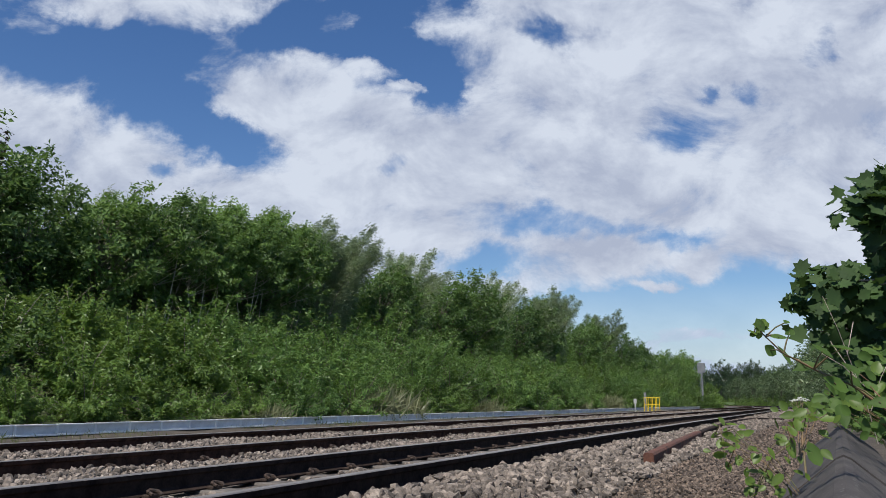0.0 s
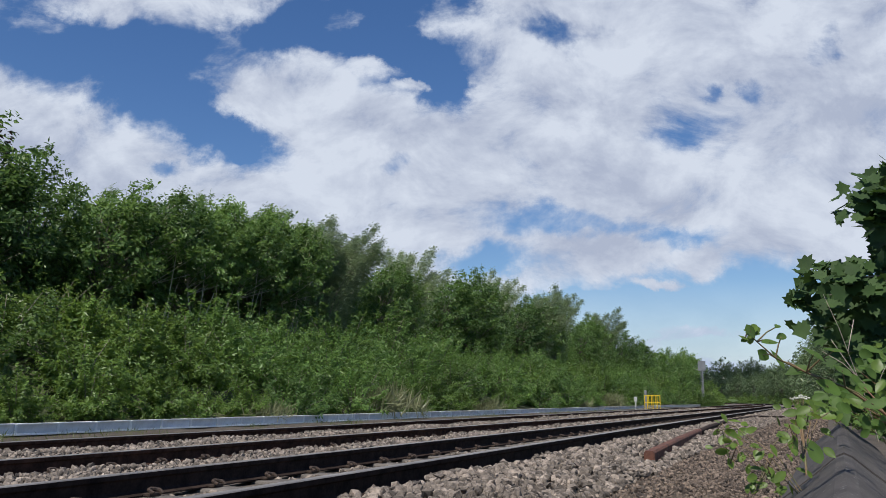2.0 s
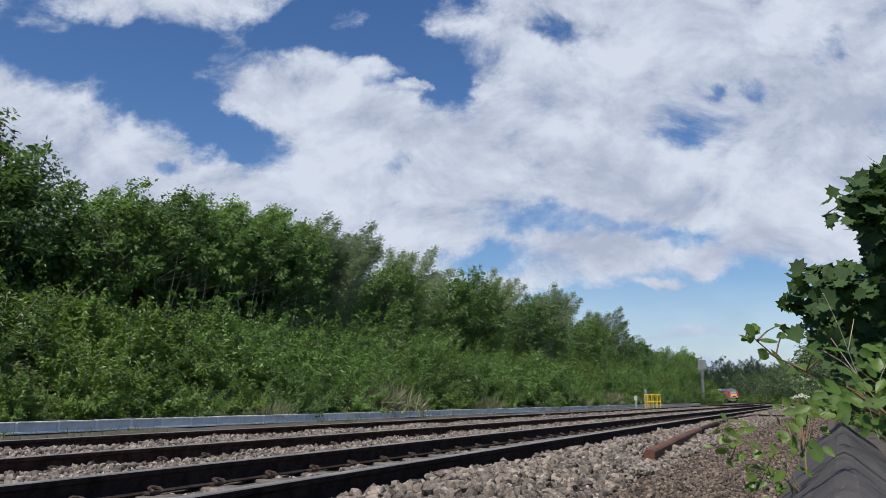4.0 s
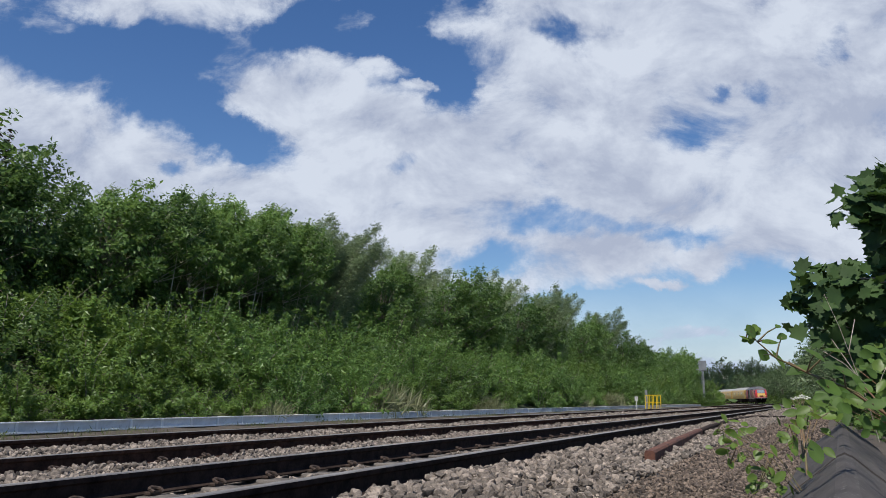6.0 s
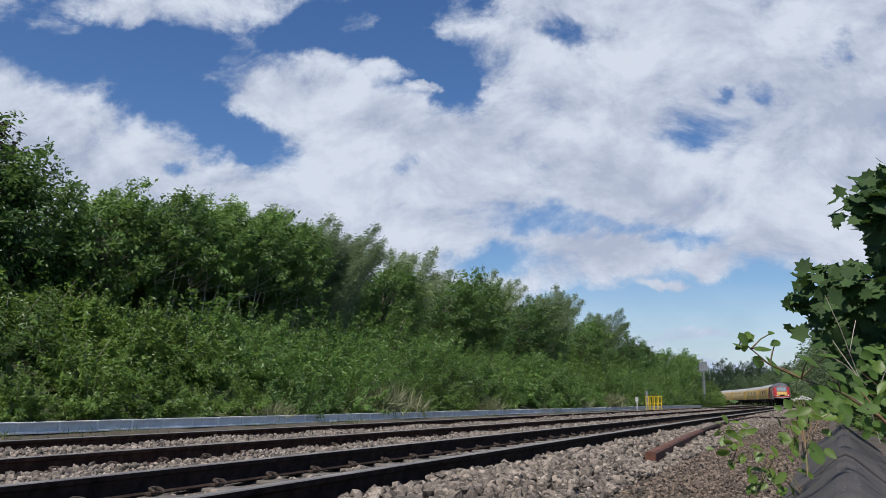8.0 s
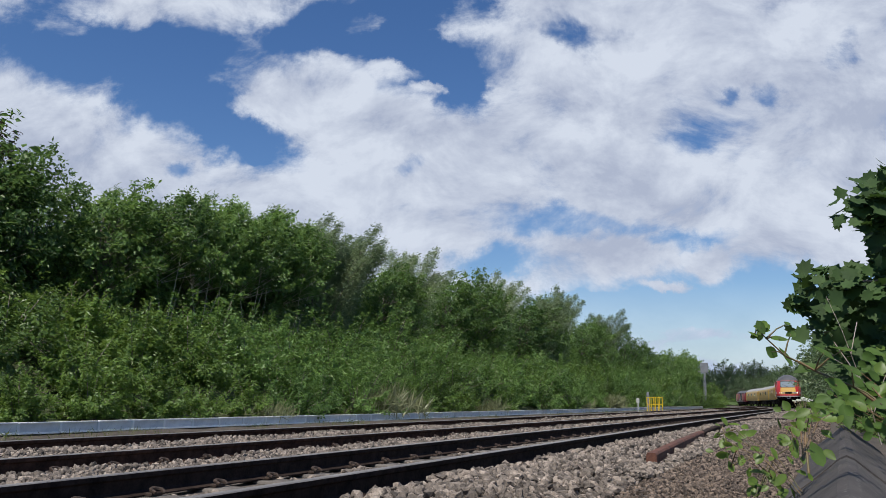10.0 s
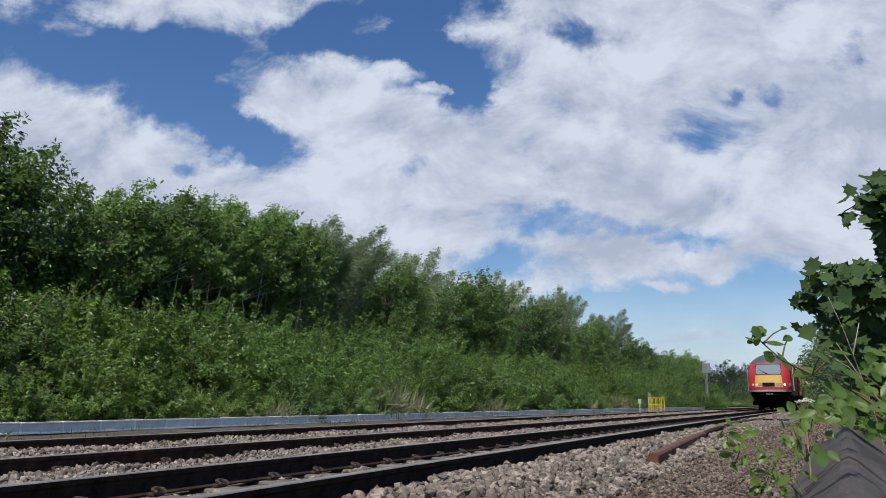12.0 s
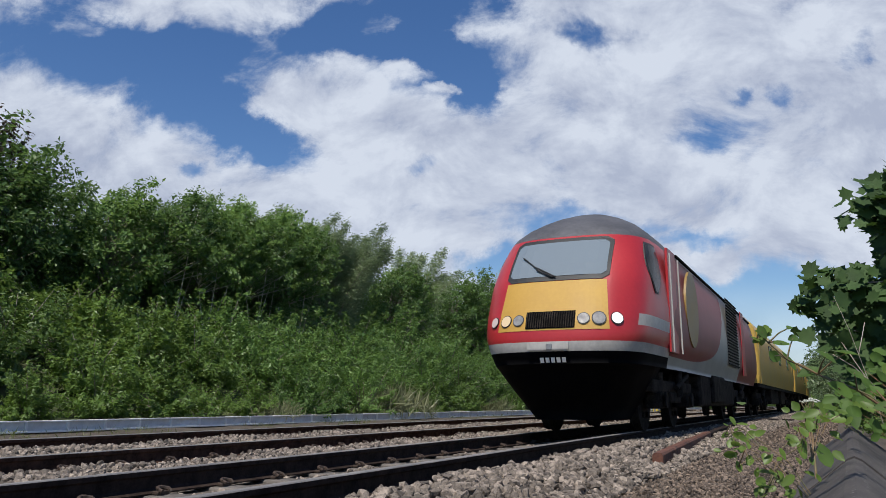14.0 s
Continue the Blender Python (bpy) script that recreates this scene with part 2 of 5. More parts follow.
M_WHITE = surface("white lettering", (0.72, 0.72, 0.70), (0.8, 0.8, 0.78), 8, 0.6, bump=0)
M_LAMP = glowing("lit headlamp", (0.9, 0.88, 0.84), 0.55)
M_MARKER = glowing("lit marker lamp", (0.62, 0.48, 0.3), 0.15)
M_DIM = glowing("dim lamp", (0.55, 0.45, 0.42), 0.1)
M_EMBLEM = surface("dull yellow emblem", (0.20, 0.12, 0.03), (0.28, 0.18, 0.045), 2, 0.5, bump=0)
M_LENS = surface("lamp glass", (0.25, 0.24, 0.22), (0.42, 0.40, 0.36), 12, 0.18, 0.3, bump=0.05, coat=0.8)
M_CAGE = surface("yellow safety paint", (0.62, 0.42, 0.01), (0.75, 0.52, 0.02), 8, 0.5, bump=0.05)
M_POST = surface("pale grey post", (0.3, 0.3, 0.29), (0.5, 0.5, 0.48), 8, 0.6, bump=0.1)
M_SIGNAL = surface("grey painted steel", (0.14, 0.15, 0.16), (0.26, 0.27, 0.28), 4, 0.6, 0.2, bump=0.05)


def glass_material():
    m, n, l, b = nodes_of("cab glass with painted sky reflection")
    # pale base colour stands in for the reflected sky
    b.inputs["Base Color"].default_value = (0.19, 0.225, 0.245, 1)
    b.inputs["Roughness"].default_value = 0.06
    b.inputs["Specular IOR Level"].default_value = 0.9
    b.inputs["Coat Weight"].default_value = 0.8
    b.inputs["Coat Roughness"].default_value = 0.03
    return m


M_GLASS = glass_material()
M_CAB_GLASS = surface("dark cab side glass", (0.012, 0.013, 0.014), (0.03, 0.032, 0.034), 3, 0.16, bump=0)
M_CAB_GLASS.node_tree.nodes["Principled BSDF"].inputs["Specular IOR Level"].default_value = 0.06
for dull in (M_BLACK, M_UNDER, M_RAIL, M_RAIL_2):
    dull.node_tree.nodes["Principled BSDF"].inputs["Specular IOR Level"].default_value = 0.03

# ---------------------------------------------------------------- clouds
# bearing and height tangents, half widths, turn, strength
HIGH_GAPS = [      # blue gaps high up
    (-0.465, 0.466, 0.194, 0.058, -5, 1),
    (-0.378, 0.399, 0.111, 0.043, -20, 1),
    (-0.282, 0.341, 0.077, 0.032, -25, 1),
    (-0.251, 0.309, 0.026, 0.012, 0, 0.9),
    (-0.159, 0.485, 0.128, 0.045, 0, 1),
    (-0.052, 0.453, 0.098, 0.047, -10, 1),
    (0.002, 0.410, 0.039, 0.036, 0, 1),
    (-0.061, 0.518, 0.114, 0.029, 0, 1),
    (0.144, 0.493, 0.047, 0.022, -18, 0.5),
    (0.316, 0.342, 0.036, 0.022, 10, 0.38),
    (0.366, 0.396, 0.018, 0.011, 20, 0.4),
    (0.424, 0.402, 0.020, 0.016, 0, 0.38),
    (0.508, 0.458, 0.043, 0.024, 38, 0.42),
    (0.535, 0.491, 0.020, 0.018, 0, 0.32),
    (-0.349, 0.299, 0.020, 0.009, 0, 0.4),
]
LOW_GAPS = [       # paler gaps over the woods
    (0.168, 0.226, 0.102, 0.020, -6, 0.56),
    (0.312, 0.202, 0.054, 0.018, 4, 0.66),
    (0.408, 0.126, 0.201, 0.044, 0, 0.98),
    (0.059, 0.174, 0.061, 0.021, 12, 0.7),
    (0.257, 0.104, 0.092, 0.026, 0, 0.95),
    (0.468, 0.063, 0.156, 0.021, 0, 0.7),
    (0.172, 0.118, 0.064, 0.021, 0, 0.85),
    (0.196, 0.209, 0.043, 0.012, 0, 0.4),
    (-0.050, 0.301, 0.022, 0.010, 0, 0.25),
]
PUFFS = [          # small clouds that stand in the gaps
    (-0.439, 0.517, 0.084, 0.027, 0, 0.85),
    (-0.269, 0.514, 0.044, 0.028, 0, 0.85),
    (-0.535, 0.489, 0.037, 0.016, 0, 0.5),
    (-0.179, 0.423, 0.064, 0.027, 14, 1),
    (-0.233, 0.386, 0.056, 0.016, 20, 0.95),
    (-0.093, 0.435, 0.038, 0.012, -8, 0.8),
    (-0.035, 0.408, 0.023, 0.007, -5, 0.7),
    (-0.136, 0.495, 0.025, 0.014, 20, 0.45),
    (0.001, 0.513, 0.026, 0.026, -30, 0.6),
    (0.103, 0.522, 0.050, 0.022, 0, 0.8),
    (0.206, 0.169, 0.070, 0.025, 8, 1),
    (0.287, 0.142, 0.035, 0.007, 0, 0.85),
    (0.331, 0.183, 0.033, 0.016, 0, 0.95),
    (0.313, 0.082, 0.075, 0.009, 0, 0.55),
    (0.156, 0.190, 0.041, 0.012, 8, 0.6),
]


def cloud_material():
    m, n, l, b = nodes_of("broken cloud")
    n.remove(b)

    def math_(op, a, b_=None, c=None):
        q = n.new("ShaderNodeMath")
        q.operation = op
        for i, v in enumerate((a, b_, c)):
            if v is None:
                continue
            if isinstance(v, (int, float)):
                q.inputs[i].default_value = v
            else:
                l.new(v, q.inputs[i])
        return q.outputs[0]

    co = n.new("ShaderNodeTexCoord")
    sep = n.new("ShaderNodeSeparateXYZ")
    l.new(co.outputs["Object"], sep.inputs[0])
    u = math_("DIVIDE", sep.outputs[0], sep.outputs[1])
    v = math_("DIVIDE", CLOUD_Z, sep.outputs[1])
    uv = n.new("ShaderNodeCombineXYZ")
    l.new(u, uv.inputs[0])
    l.new(v, uv.inputs[1])
    # ragged edges: the place is pushed about by noise before the gaps are cut
    warp = n.new("ShaderNodeTexNoise")
    warp.inputs["Scale"].default_value, warp.inputs["Detail"].default_value, warp.inputs["Roughness"].default_value = 13.0, 9, 0.62
    l.new(uv.outputs[0], warp.inputs[0])
    off = n.new("ShaderNodeVectorMath")
    off.operation = "MULTIPLY_ADD"
    off.inputs[1].default_value = (0.11, 0.07, 0.0)
    off.inputs[2].default_value = (-0.055, -0.035, 0.0)
    l.new(warp.outputs["Color"], off.inputs[0])
    add = n.new("ShaderNodeVectorMath")
    l.new(uv.outputs[0], add.inputs[0])
    l.new(off.outputs[0], add.inputs[1])
    def blot(cx, cy, rx, ry, turn, depth):
        mp = n.new("ShaderNodeMapping")
        mp.vector_type = "TEXTURE"
        mp.inputs["Location"].default_value = (cx, cy, 0)
        mp.inputs["Rotation"].default_value = (0, 0, radians(turn))
        mp.inputs["Scale"].default_value = (rx, ry, 1)
        l.new(add.outputs[0], mp.inputs[0])
        ln = n.new("ShaderNodeVectorMath")
        ln.operation = "LENGTH"
        l.new(mp.outputs[0], ln.inputs[0])
        mr = n.new("ShaderNodeMapRange")
        mr.interpolation_type = "SMOOTHSTEP"
        mr.inputs[1].default_value, mr.inputs[2].default_value = 1.75, 0.3
        mr.inputs[3].default_value, mr.inputs[4].default_value = 0.0, depth
        l.new(ln.outputs[1], mr.inputs[0])
        return mr.outputs[0]

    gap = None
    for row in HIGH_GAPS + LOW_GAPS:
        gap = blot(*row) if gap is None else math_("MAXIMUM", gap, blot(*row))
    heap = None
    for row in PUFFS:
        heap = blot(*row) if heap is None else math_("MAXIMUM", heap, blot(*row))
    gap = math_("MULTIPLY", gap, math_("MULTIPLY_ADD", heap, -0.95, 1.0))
    puff = n.new("ShaderNodeTexNoise")
    puff.inputs["Scale"].default_value, puff.inputs["Detail"].default_value, puff.inputs["Roughness"].default_value = 7.0, 11, 0.64
    puff.inputs["Distortion"].default_value = 0.35
    st = n.new("ShaderNodeMapping")
    st.inputs["Scale"].default_value = (1.0, 1.4, 1.0)
    l.new(uv.outputs[0], st.inputs[0])
    l.new(st.outputs[0], puff.inputs[0])
    body = math_("MULTIPLY_ADD", puff.outputs[0], 3.0, -0.68)
    dens = math_("MULTIPLY_ADD", gap, -1.6, body)
    cover = n.new("ShaderNodeMapRange")
    cover.interpolation_type = "SMOOTHSTEP"
    cover.inputs[1].default_value, cover.inputs[2].default_value = -0.28, 0.72
    l.new(dens, cover.inputs[0])
    far = n.new("ShaderNodeMapRange")
    far.inputs[1].default_value, far.inputs[2].default_value = 4850, 4500
    far.inputs[3].default_value, far.inputs[4].default_value = 0.0, 1.0
    l.new(sep.outputs[1], far.inputs[0])
    # horizon haze painted as a pale colour low on the sheet
    haze = n.new("ShaderNodeMapRange")
    haze.inputs[1].default_value, haze.inputs[2].default_value = 0.15, 0.03
    haze.inputs[3].default_value, haze.inputs[4].default_value = 0.0, 0.65
    l.new(v, haze.inputs[0])
    alpha = math_("MULTIPLY", math_("MAXIMUM", cover.outputs[0], haze.outputs[0]), far.outputs[0])
    # painted billow shading: bright where the cloud swells towards the light, undersides grey
    above = n.new("ShaderNodeTexNoise")
    above.inputs["Scale"].default_value, above.inputs["Detail"].default_value, above.inputs["Roughness"].default_value = 7.0, 7, 0.6
    above.inputs["Distortion"].default_value = 0.35
    st3 = n.new("ShaderNodeVectorMath")
    st3.inputs[1].default_value = (-0.015, 0.05, 0.0)
    l.new(st.outputs[0], st3.inputs[0])
    l.new(st3.outputs[0], above.inputs[0])
    under = n.new("ShaderNodeTexNoise")
    under.inputs["Scale"].default_value, under.inputs["Detail"].default_value, under.inputs["Roughness"].default_value = 3.2, 5, 0.5
    st2 = n.new("ShaderNodeMapping")
    st2.inputs["Location"].default_value, st2.inputs["Scale"].default_value = (3.1, 1.7, 0), (1.0, 2.0, 1.0)
    l.new(uv.outputs[0], st2.inputs[0])
    l.new(st2.outputs[0], under.inputs[0])
    lift = math_("SUBTRACT", puff.outputs[0], above.outputs[0])
    mass = math_("MULTIPLY_ADD", lift, 1.25, under.outputs[0])
    tone = n.new("ShaderNodeMapRange")
    tone.inputs[1].default_value, tone.inputs[2].default_value = 0.30, 0.68
    l.new(mass, tone.inputs[0])
    mix = n.new("ShaderNodeMix")
    mix.data_type = "RGBA"
    mix.inputs[6].default_value, mix.inputs[7].default_value = (0.42, 0.475, 0.61, 1), (0.655, 0.715, 0.825, 1)
    l.new(tone.outputs[0], mix.inputs[0])
    low = n.new("ShaderNodeMix")
    low.data_type = "RGBA"
    low.inputs[7].default_value = (0.45, 0.56, 0.77, 1)
    l.new(haze.outputs[0], low.inputs[0])
    l.new(mix.outputs[2], low.inputs[6])
    em, tr, ms = n.new("ShaderNodeEmission"), n.new("ShaderNodeBsdfTransparent"), n.new("ShaderNodeMixShader")
    l.new(low.outputs[2], em.inputs[0])
    l.new(alpha, ms.inputs[0])
    l.new(tr.outputs[0], ms.inputs[1])
    l.new(em.outputs[0], ms.inputs[2])
    l.new(ms.outputs[0], n["Material Output"].inputs[0])
    return m


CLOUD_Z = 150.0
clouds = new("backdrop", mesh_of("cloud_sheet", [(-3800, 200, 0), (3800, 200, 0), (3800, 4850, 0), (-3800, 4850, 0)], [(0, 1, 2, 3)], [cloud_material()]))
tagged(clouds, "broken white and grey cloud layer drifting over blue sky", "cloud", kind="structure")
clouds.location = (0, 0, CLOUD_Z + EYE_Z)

# ---------------------------------------------------------------- ground, ballast bed, embankment
R_G = 4700.0
gv = [(R_G * math.cos(a), R_G * math.sin(a), -1.4) for a in np.linspace(0, 2 * math.pi, 48, endpoint=False)]
ground = tagged(new("ground", mesh_of("ground", gv, [tuple(range(48))], [M_GROUND])), "rough green ground reaching the horizon", "ground", kind="structure")

S_BED = np.concatenate([np.arange(-20, 60, 1.0), np.arange(60, 540, 4.0)])


def strip(name, profile, mat_, label, category, s_values=S_BED, rough=0.0):
    """An open strip of ground along the railway."""
    s = np.asarray(s_values, dtype=float)
    prof = []
    for (l0, z0), (l1, z1) in zip(profile[:-1], profile[1:]):
        k = max(1, int(abs(l1 - l0) / 0.8))
        prof += [(l0 + (l1 - l0) * i / k, z0 + (z1 - z0) * i / k) for i in range(k)]
    prof.append(profile[-1])
    rings = np.stack([on_line(s, l, z) for l, z in prof], 1)
    if rough:
        r = np.random.RandomState(5)
        rings[:, 1:-1, 2] += r.uniform(-rough, rough, rings[:, 1:-1, 2].shape)
    n, k = rings.shape[:2]
    i, j = np.meshgrid(np.arange(n - 1), np.arange(k - 1), indexing="ij")
    a = (i * k + j).ravel()
    me = quick_mesh(name, rings.reshape(-1, 3), np.stack([a, a + k, a + k + 1, a + 1], -1), mat_, True)
    return tagged(new(name, me), label, category, kind="structure")


ballast = strip("ballast", [(-1.95, -0.245), (-1.65, -0.2), (-1.4, -0.158), (-0.98, -0.158), (-0.9, -0.205), (5.2, -0.205), (6.6, -0.33), (7.4, -0.42)], M_BED, "grey-brown crushed stone ballast bed under the rails", "ballast")
cess = strip("cess", [(-9.0, -0.32), (-3.4, -0.28), (-1.95, -0.248)], M_DIRT, "brown dirt and chippings strip beside the ballast", "ground", rough=0.02)
verge = strip("verge", [(7.4, -0.422), (8.5, -0.19), (9.6, -0.14)], M_DIRT, "weedy dirt strip along the cable trough", "ground", rough=0.03)
bank = strip("embankment", [(9.6, -0.142), (10.4, 0.1), (14.2, 1.9), (17.5, 2.4), (34, 2.4)], M_GROUND, "overgrown green embankment slope", "embankment", np.concatenate([np.arange(-20, 60, 2.0), np.arange(60, 300, 6.0)]), 0.12)
far_verge = strip("far_verge", [(9.6, -0.25), (40, -0.3)], M_GROUND, "rough grass beyond the embankment", "ground", np.arange(298, 540, 6.0), 0.1)

# ---------------------------------------------------------------- tracks
RAIL = [(-0.035, -0.006), (-0.03, 0.0), (0.03, 0.0), (0.035, -0.006), (0.034, -0.036), (0.011, -0.05), (0.009, -0.12), (0.022, -0.137),
        (0.07, -0.150), (0.07, -0.159), (-0.07, -0.159), (-0.07, -0.150), (-0.022, -0.137), (-0.009, -0.12), (-0.011, -0.05), (-0.034, -0.036)]
S_RAIL = np.concatenate([np.arange(-20, 80, 2.0), np.arange(80, 540, 5.0)])


def clip_mesh():
    """A spring clip with its shoulder on the rail foot."""
    bm = bmesh.new()
    box(bm, -0.055, 0.055, 0.075, 0.135, -0.175, -0.150, 0.006)
    pts = [(-0.05, 0.15, -0.16), (-0.05, 0.13, -0.138), (-0.03, 0.10, -0.13), (0.0, 0.085, -0.127), (0.03, 0.10, -0.13), (0.044, 0.13, -0.138), (0.042, 0.158, -0.15)]
    for p, q in zip(pts[:-1], pts[1:]):
        rod(bm, p, q, 0.013, n=6)
    return bm_mesh("clip", bm, M_CLIP)


CLIP = clip_mesh()


def sleeper_mesh():
    bm = bmesh.new()
    box(bm, -0.13, 0.13, -1.25, 1.25, -0.36, -0.178, 0.02)
    return bm_mesh("sleeper", bm, M_SLEEPER)


SLEEPER = sleeper_mesh()


def build_track(middle, label, web, s_first, s_last, shift, cant):
    track = tagged(new("railway_track"), label, "railway track", kind="structure")
    for side in (-0.7525, 0.7525):
        v, f = sweep(S_RAIL, [(middle + side + l, z + cant * side) for l, z in RAIL])
        me = mesh_of("rail", v, f, [web, M_HEAD], [1 if i % 16 in (0, 1, 2) else 0 for i in range(len(f))], False)
        part("rail", me, None, track)
    s = s_first + shift
    while s < s_last:
        x, y, z = on_line(s, middle)
        sl = new("sleeper", SLEEPER)
        sl.parent = track
        sl.matrix_basis = pose(x, y, z, 0, 0, line_turn(s))
        if -2 < s < 32:
            for side in (-0.7525, 0.7525):
                for flip in (0, 180):
                    part("clip", CLIP, None, sl, m=pose(0, side, 0, 0, 0, flip))
        s += 0.648
    return track


track_near = build_track(0.0, "running railway track with dark rusty rails on concrete sleepers", M_RAIL, -14, 62, 0.21, -0.022)
track_far = build_track(TRACK_2, "second railway track with brown rusty rails on concrete sleepers", M_RAIL_2, -14, 62, 0.4, 0.037)

# ---------------------------------------------------------------- ballast stones
rng = np.random.RandomState(11)


GOLD = (1 + 5 ** 0.5) / 2
STONE_F = np.array([(0, 11, 5), (0, 5, 1), (0, 1, 7), (0, 7, 10), (0, 10, 11), (1, 5, 9), (5, 11, 4), (11, 10, 2), (10, 7, 6), (7, 1, 8),
                    (3, 9, 4), (3, 4, 2), (3, 2, 6), (3, 6, 8), (3, 8, 9), (4, 9, 5), (2, 4, 11), (6, 2, 10), (8, 6, 7), (9, 8, 1)])


def stone_templates(count, r):
    """Angular broken stones: twelve corners pushed in and out, flattened and stretched."""
    g = GOLD
    base = np.array([(-1, g, 0), (1, g, 0), (-1, -g, 0), (1, -g, 0), (0, -1, g), (0, 1, g), (0, -1, -g), (0, 1, -g), (g, 0, -1), (g, 0, 1), (-g, 0, -1), (-g, 0, 1)]) / math.hypot(1, g)
    out = []
    for _ in range(count):
        v = np.sign(base) * np.abs(base) ** 0.62 * r.uniform(0.72, 1.1, (12, 1)) + r.uniform(-0.2, 0.2, (12, 3))
        v *= np.array([1.0, r.uniform(0.6, 1.0), r.uniform(0.42, 0.78)])
        out.append(v / np.abs(v).max())
    return np.array(out)


STONE_V = stone_templates(40, rng)


def random_turns(n, r):
    q = r.normal(size=(n, 4))
    q /= np.linalg.norm(q, axis=1)[:, None]
    w, x, y, z = q.T
    return np.stack([1 - 2 * (y * y + z * z), 2 * (x * y - z * w), 2 * (x * z + y * w), 2 * (x * y + z * w), 1 - 2 * (x * x + z * z),
                     2 * (y * z - x * w), 2 * (x * z - y * w), 2 * (y * z + x * w), 1 - 2 * (x * x + y * y)], -1).reshape(-1, 3, 3)


# a discarded bent rail lies in the cess: places along and left of the line
BAR_S = np.array([9.5, 12.0, 16.5, 20.5, 24.5, 29.5, 35.5])
BAR_L = np.array([-1.74, -1.63, -1.45, -1.3, -1.17, -1.3, -1.97])


def stone_field(s0, s1, l0, l1, size, per_m2, r, z_of, clear_rails=True, mids=(0.0, TRACK_2)):
    n = int((s1 - s0) * (l1 - l0) * per_m2)
    s, l = r.uniform(s0, s1, n), r.uniform(l0, l1, n)
    keep = np.ones(n, dtype=bool)
    if clear_rails:
        for mid in mids:
            for side in (-0.7525, 0.7525):
                keep &= abs(l - mid - side) > 0.10
    keep &= ~((abs(l - np.interp(s, BAR_S, BAR_L)) < 0.10) & (s > 9.0) & (s < 36))
    s, l = s[keep], l[keep]
    rad = size * np.exp(np.clip(r.normal(0, 0.25, len(s)), -0.5, 0.38)) * 0.5
    z = z_of(s, l) + r.uniform(-0.2, 0.9, len(s)) * rad
    return on_line(s, l, z), rad


def stones_mesh(name, places, rad, mat_, r):
    n = len(rad)
    v = STONE_V[r.randint(0, len(STONE_V), n)] * rad[:, None, None]
    v = np.einsum("nij,nkj->nki", random_turns(n, r), v) + places[:, None, :]
    f = STONE_F[None] + (np.arange(n) * 12)[:, None, None]
    return quick_mesh(name, v.reshape(-1, 3), f.reshape(-1, 3), mat_)


def bed_z(s, l):
    """Height of the stone surface: sunk under the sleeper ends' line, heaped at the shoulder, with low mounds."""
    wave = 0.018 * np.sin(s * 2.1 + 1.3 * l) * np.sin(l * 2.7 + 0.6) + 0.012 * np.sin(s * 5.3 + l * 4.1)
    return np.where(l < -0.85, -0.128 - 0.19 * np.clip(-1.4 - l, 0, 3), np.where(abs(l - 1.73) < 0.85, -0.185, np.where(abs(l - TRACK_2) < 0.7, -0.108 + 0.02 * (l - TRACK_2), np.where(l > TRACK_2 + 0.85, -0.19 - 0.1 * np.clip(l - TRACK_2 - 1.2, 0, 9), -0.19)))) + wave


fields = [
    stone_field(-14, 2.0, -2.0, -0.88, 0.07, 260, rng, bed_z),
    stone_field(-14, 1.5, -0.64, 0.64, 0.065, 240, rng, lambda s, l: bed_z(s, l) - 0.015),
    stone_field(-14, 1.5, 0.86, 2.6, 0.07, 240, rng, bed_z),
    stone_field(-14, 3.0, TRACK_2 - 0.64, TRACK_2 + 0.64, 0.07, 240, rng, bed_z),
    stone_field(2.0, 15, -2.0, -0.88, 0.066, 620, rng, bed_z),
    stone_field(15, 34, -2.1, -0.85, 0.066, 330, rng, bed_z),
    stone_field(34, 70, -2.2, -0.85, 0.09, 110, rng, bed_z),
    stone_field(1.5, 26, -0.64, 0.64, 0.055, 300, rng, lambda s, l: bed_z(s, l) - 0.04),
    stone_field(1.5, 18, 0.86, 2.6, 0.058, 560, rng, bed_z),
    stone_field(18, 60, 0.86, 2.6, 0.075, 170, rng, bed_z),
    stone_field(3, 22, TRACK_2 - 0.64, TRACK_2 + 0.64, 0.055, 640, rng, bed_z),
    stone_field(22, 60, TRACK_2 - 0.64, TRACK_2 + 0.64, 0.078, 150, rng, bed_z),
    stone_field(4, 40, TRACK_2 + 0.86, TRACK_2 + 2.6, 0.066, 160, rng, bed_z),
]
places = np.concatenate([a for a, _ in fields])
rads = np.concatenate([b for _, b in fields])
rest = np.hypot(places[:, 0] - 0.6, places[:, 1] - 5.0)
near = np.argsort(rest)[:300]
mask = np.ones(len(rads), dtype=bool)
mask[near] = False
tagged(part("loose_stones", stones_mesh("loose_stones", places[mask], rads[mask], M_BALLAST, rng), None, ballast), "grey and pinkish angular crushed stones", kind="stuff")
STONE_MESHES = [mesh_of("stone", v, STONE_F, [M_BALLAST]) for v in STONE_V]
for k, i in enumerate(near):
    st = new("stone", STONE_MESHES[k % len(STONE_MESHES)])
    st.parent = ballast
    st.matrix_basis = Matrix.LocRotScale(Vector(places[i]), Euler(rng.uniform(0, 6.28, 3)), Vector((rads[i],) * 3))

cf = [stone_field(3.5, 16, -3.6, -1.9, 0.038, 900, rng, lambda s, l: -0.262 + 0 * s, False),
      stone_field(16, 40, -3.6, -1.9, 0.05, 200, rng, lambda s, l: -0.262 + 0 * s, False)]
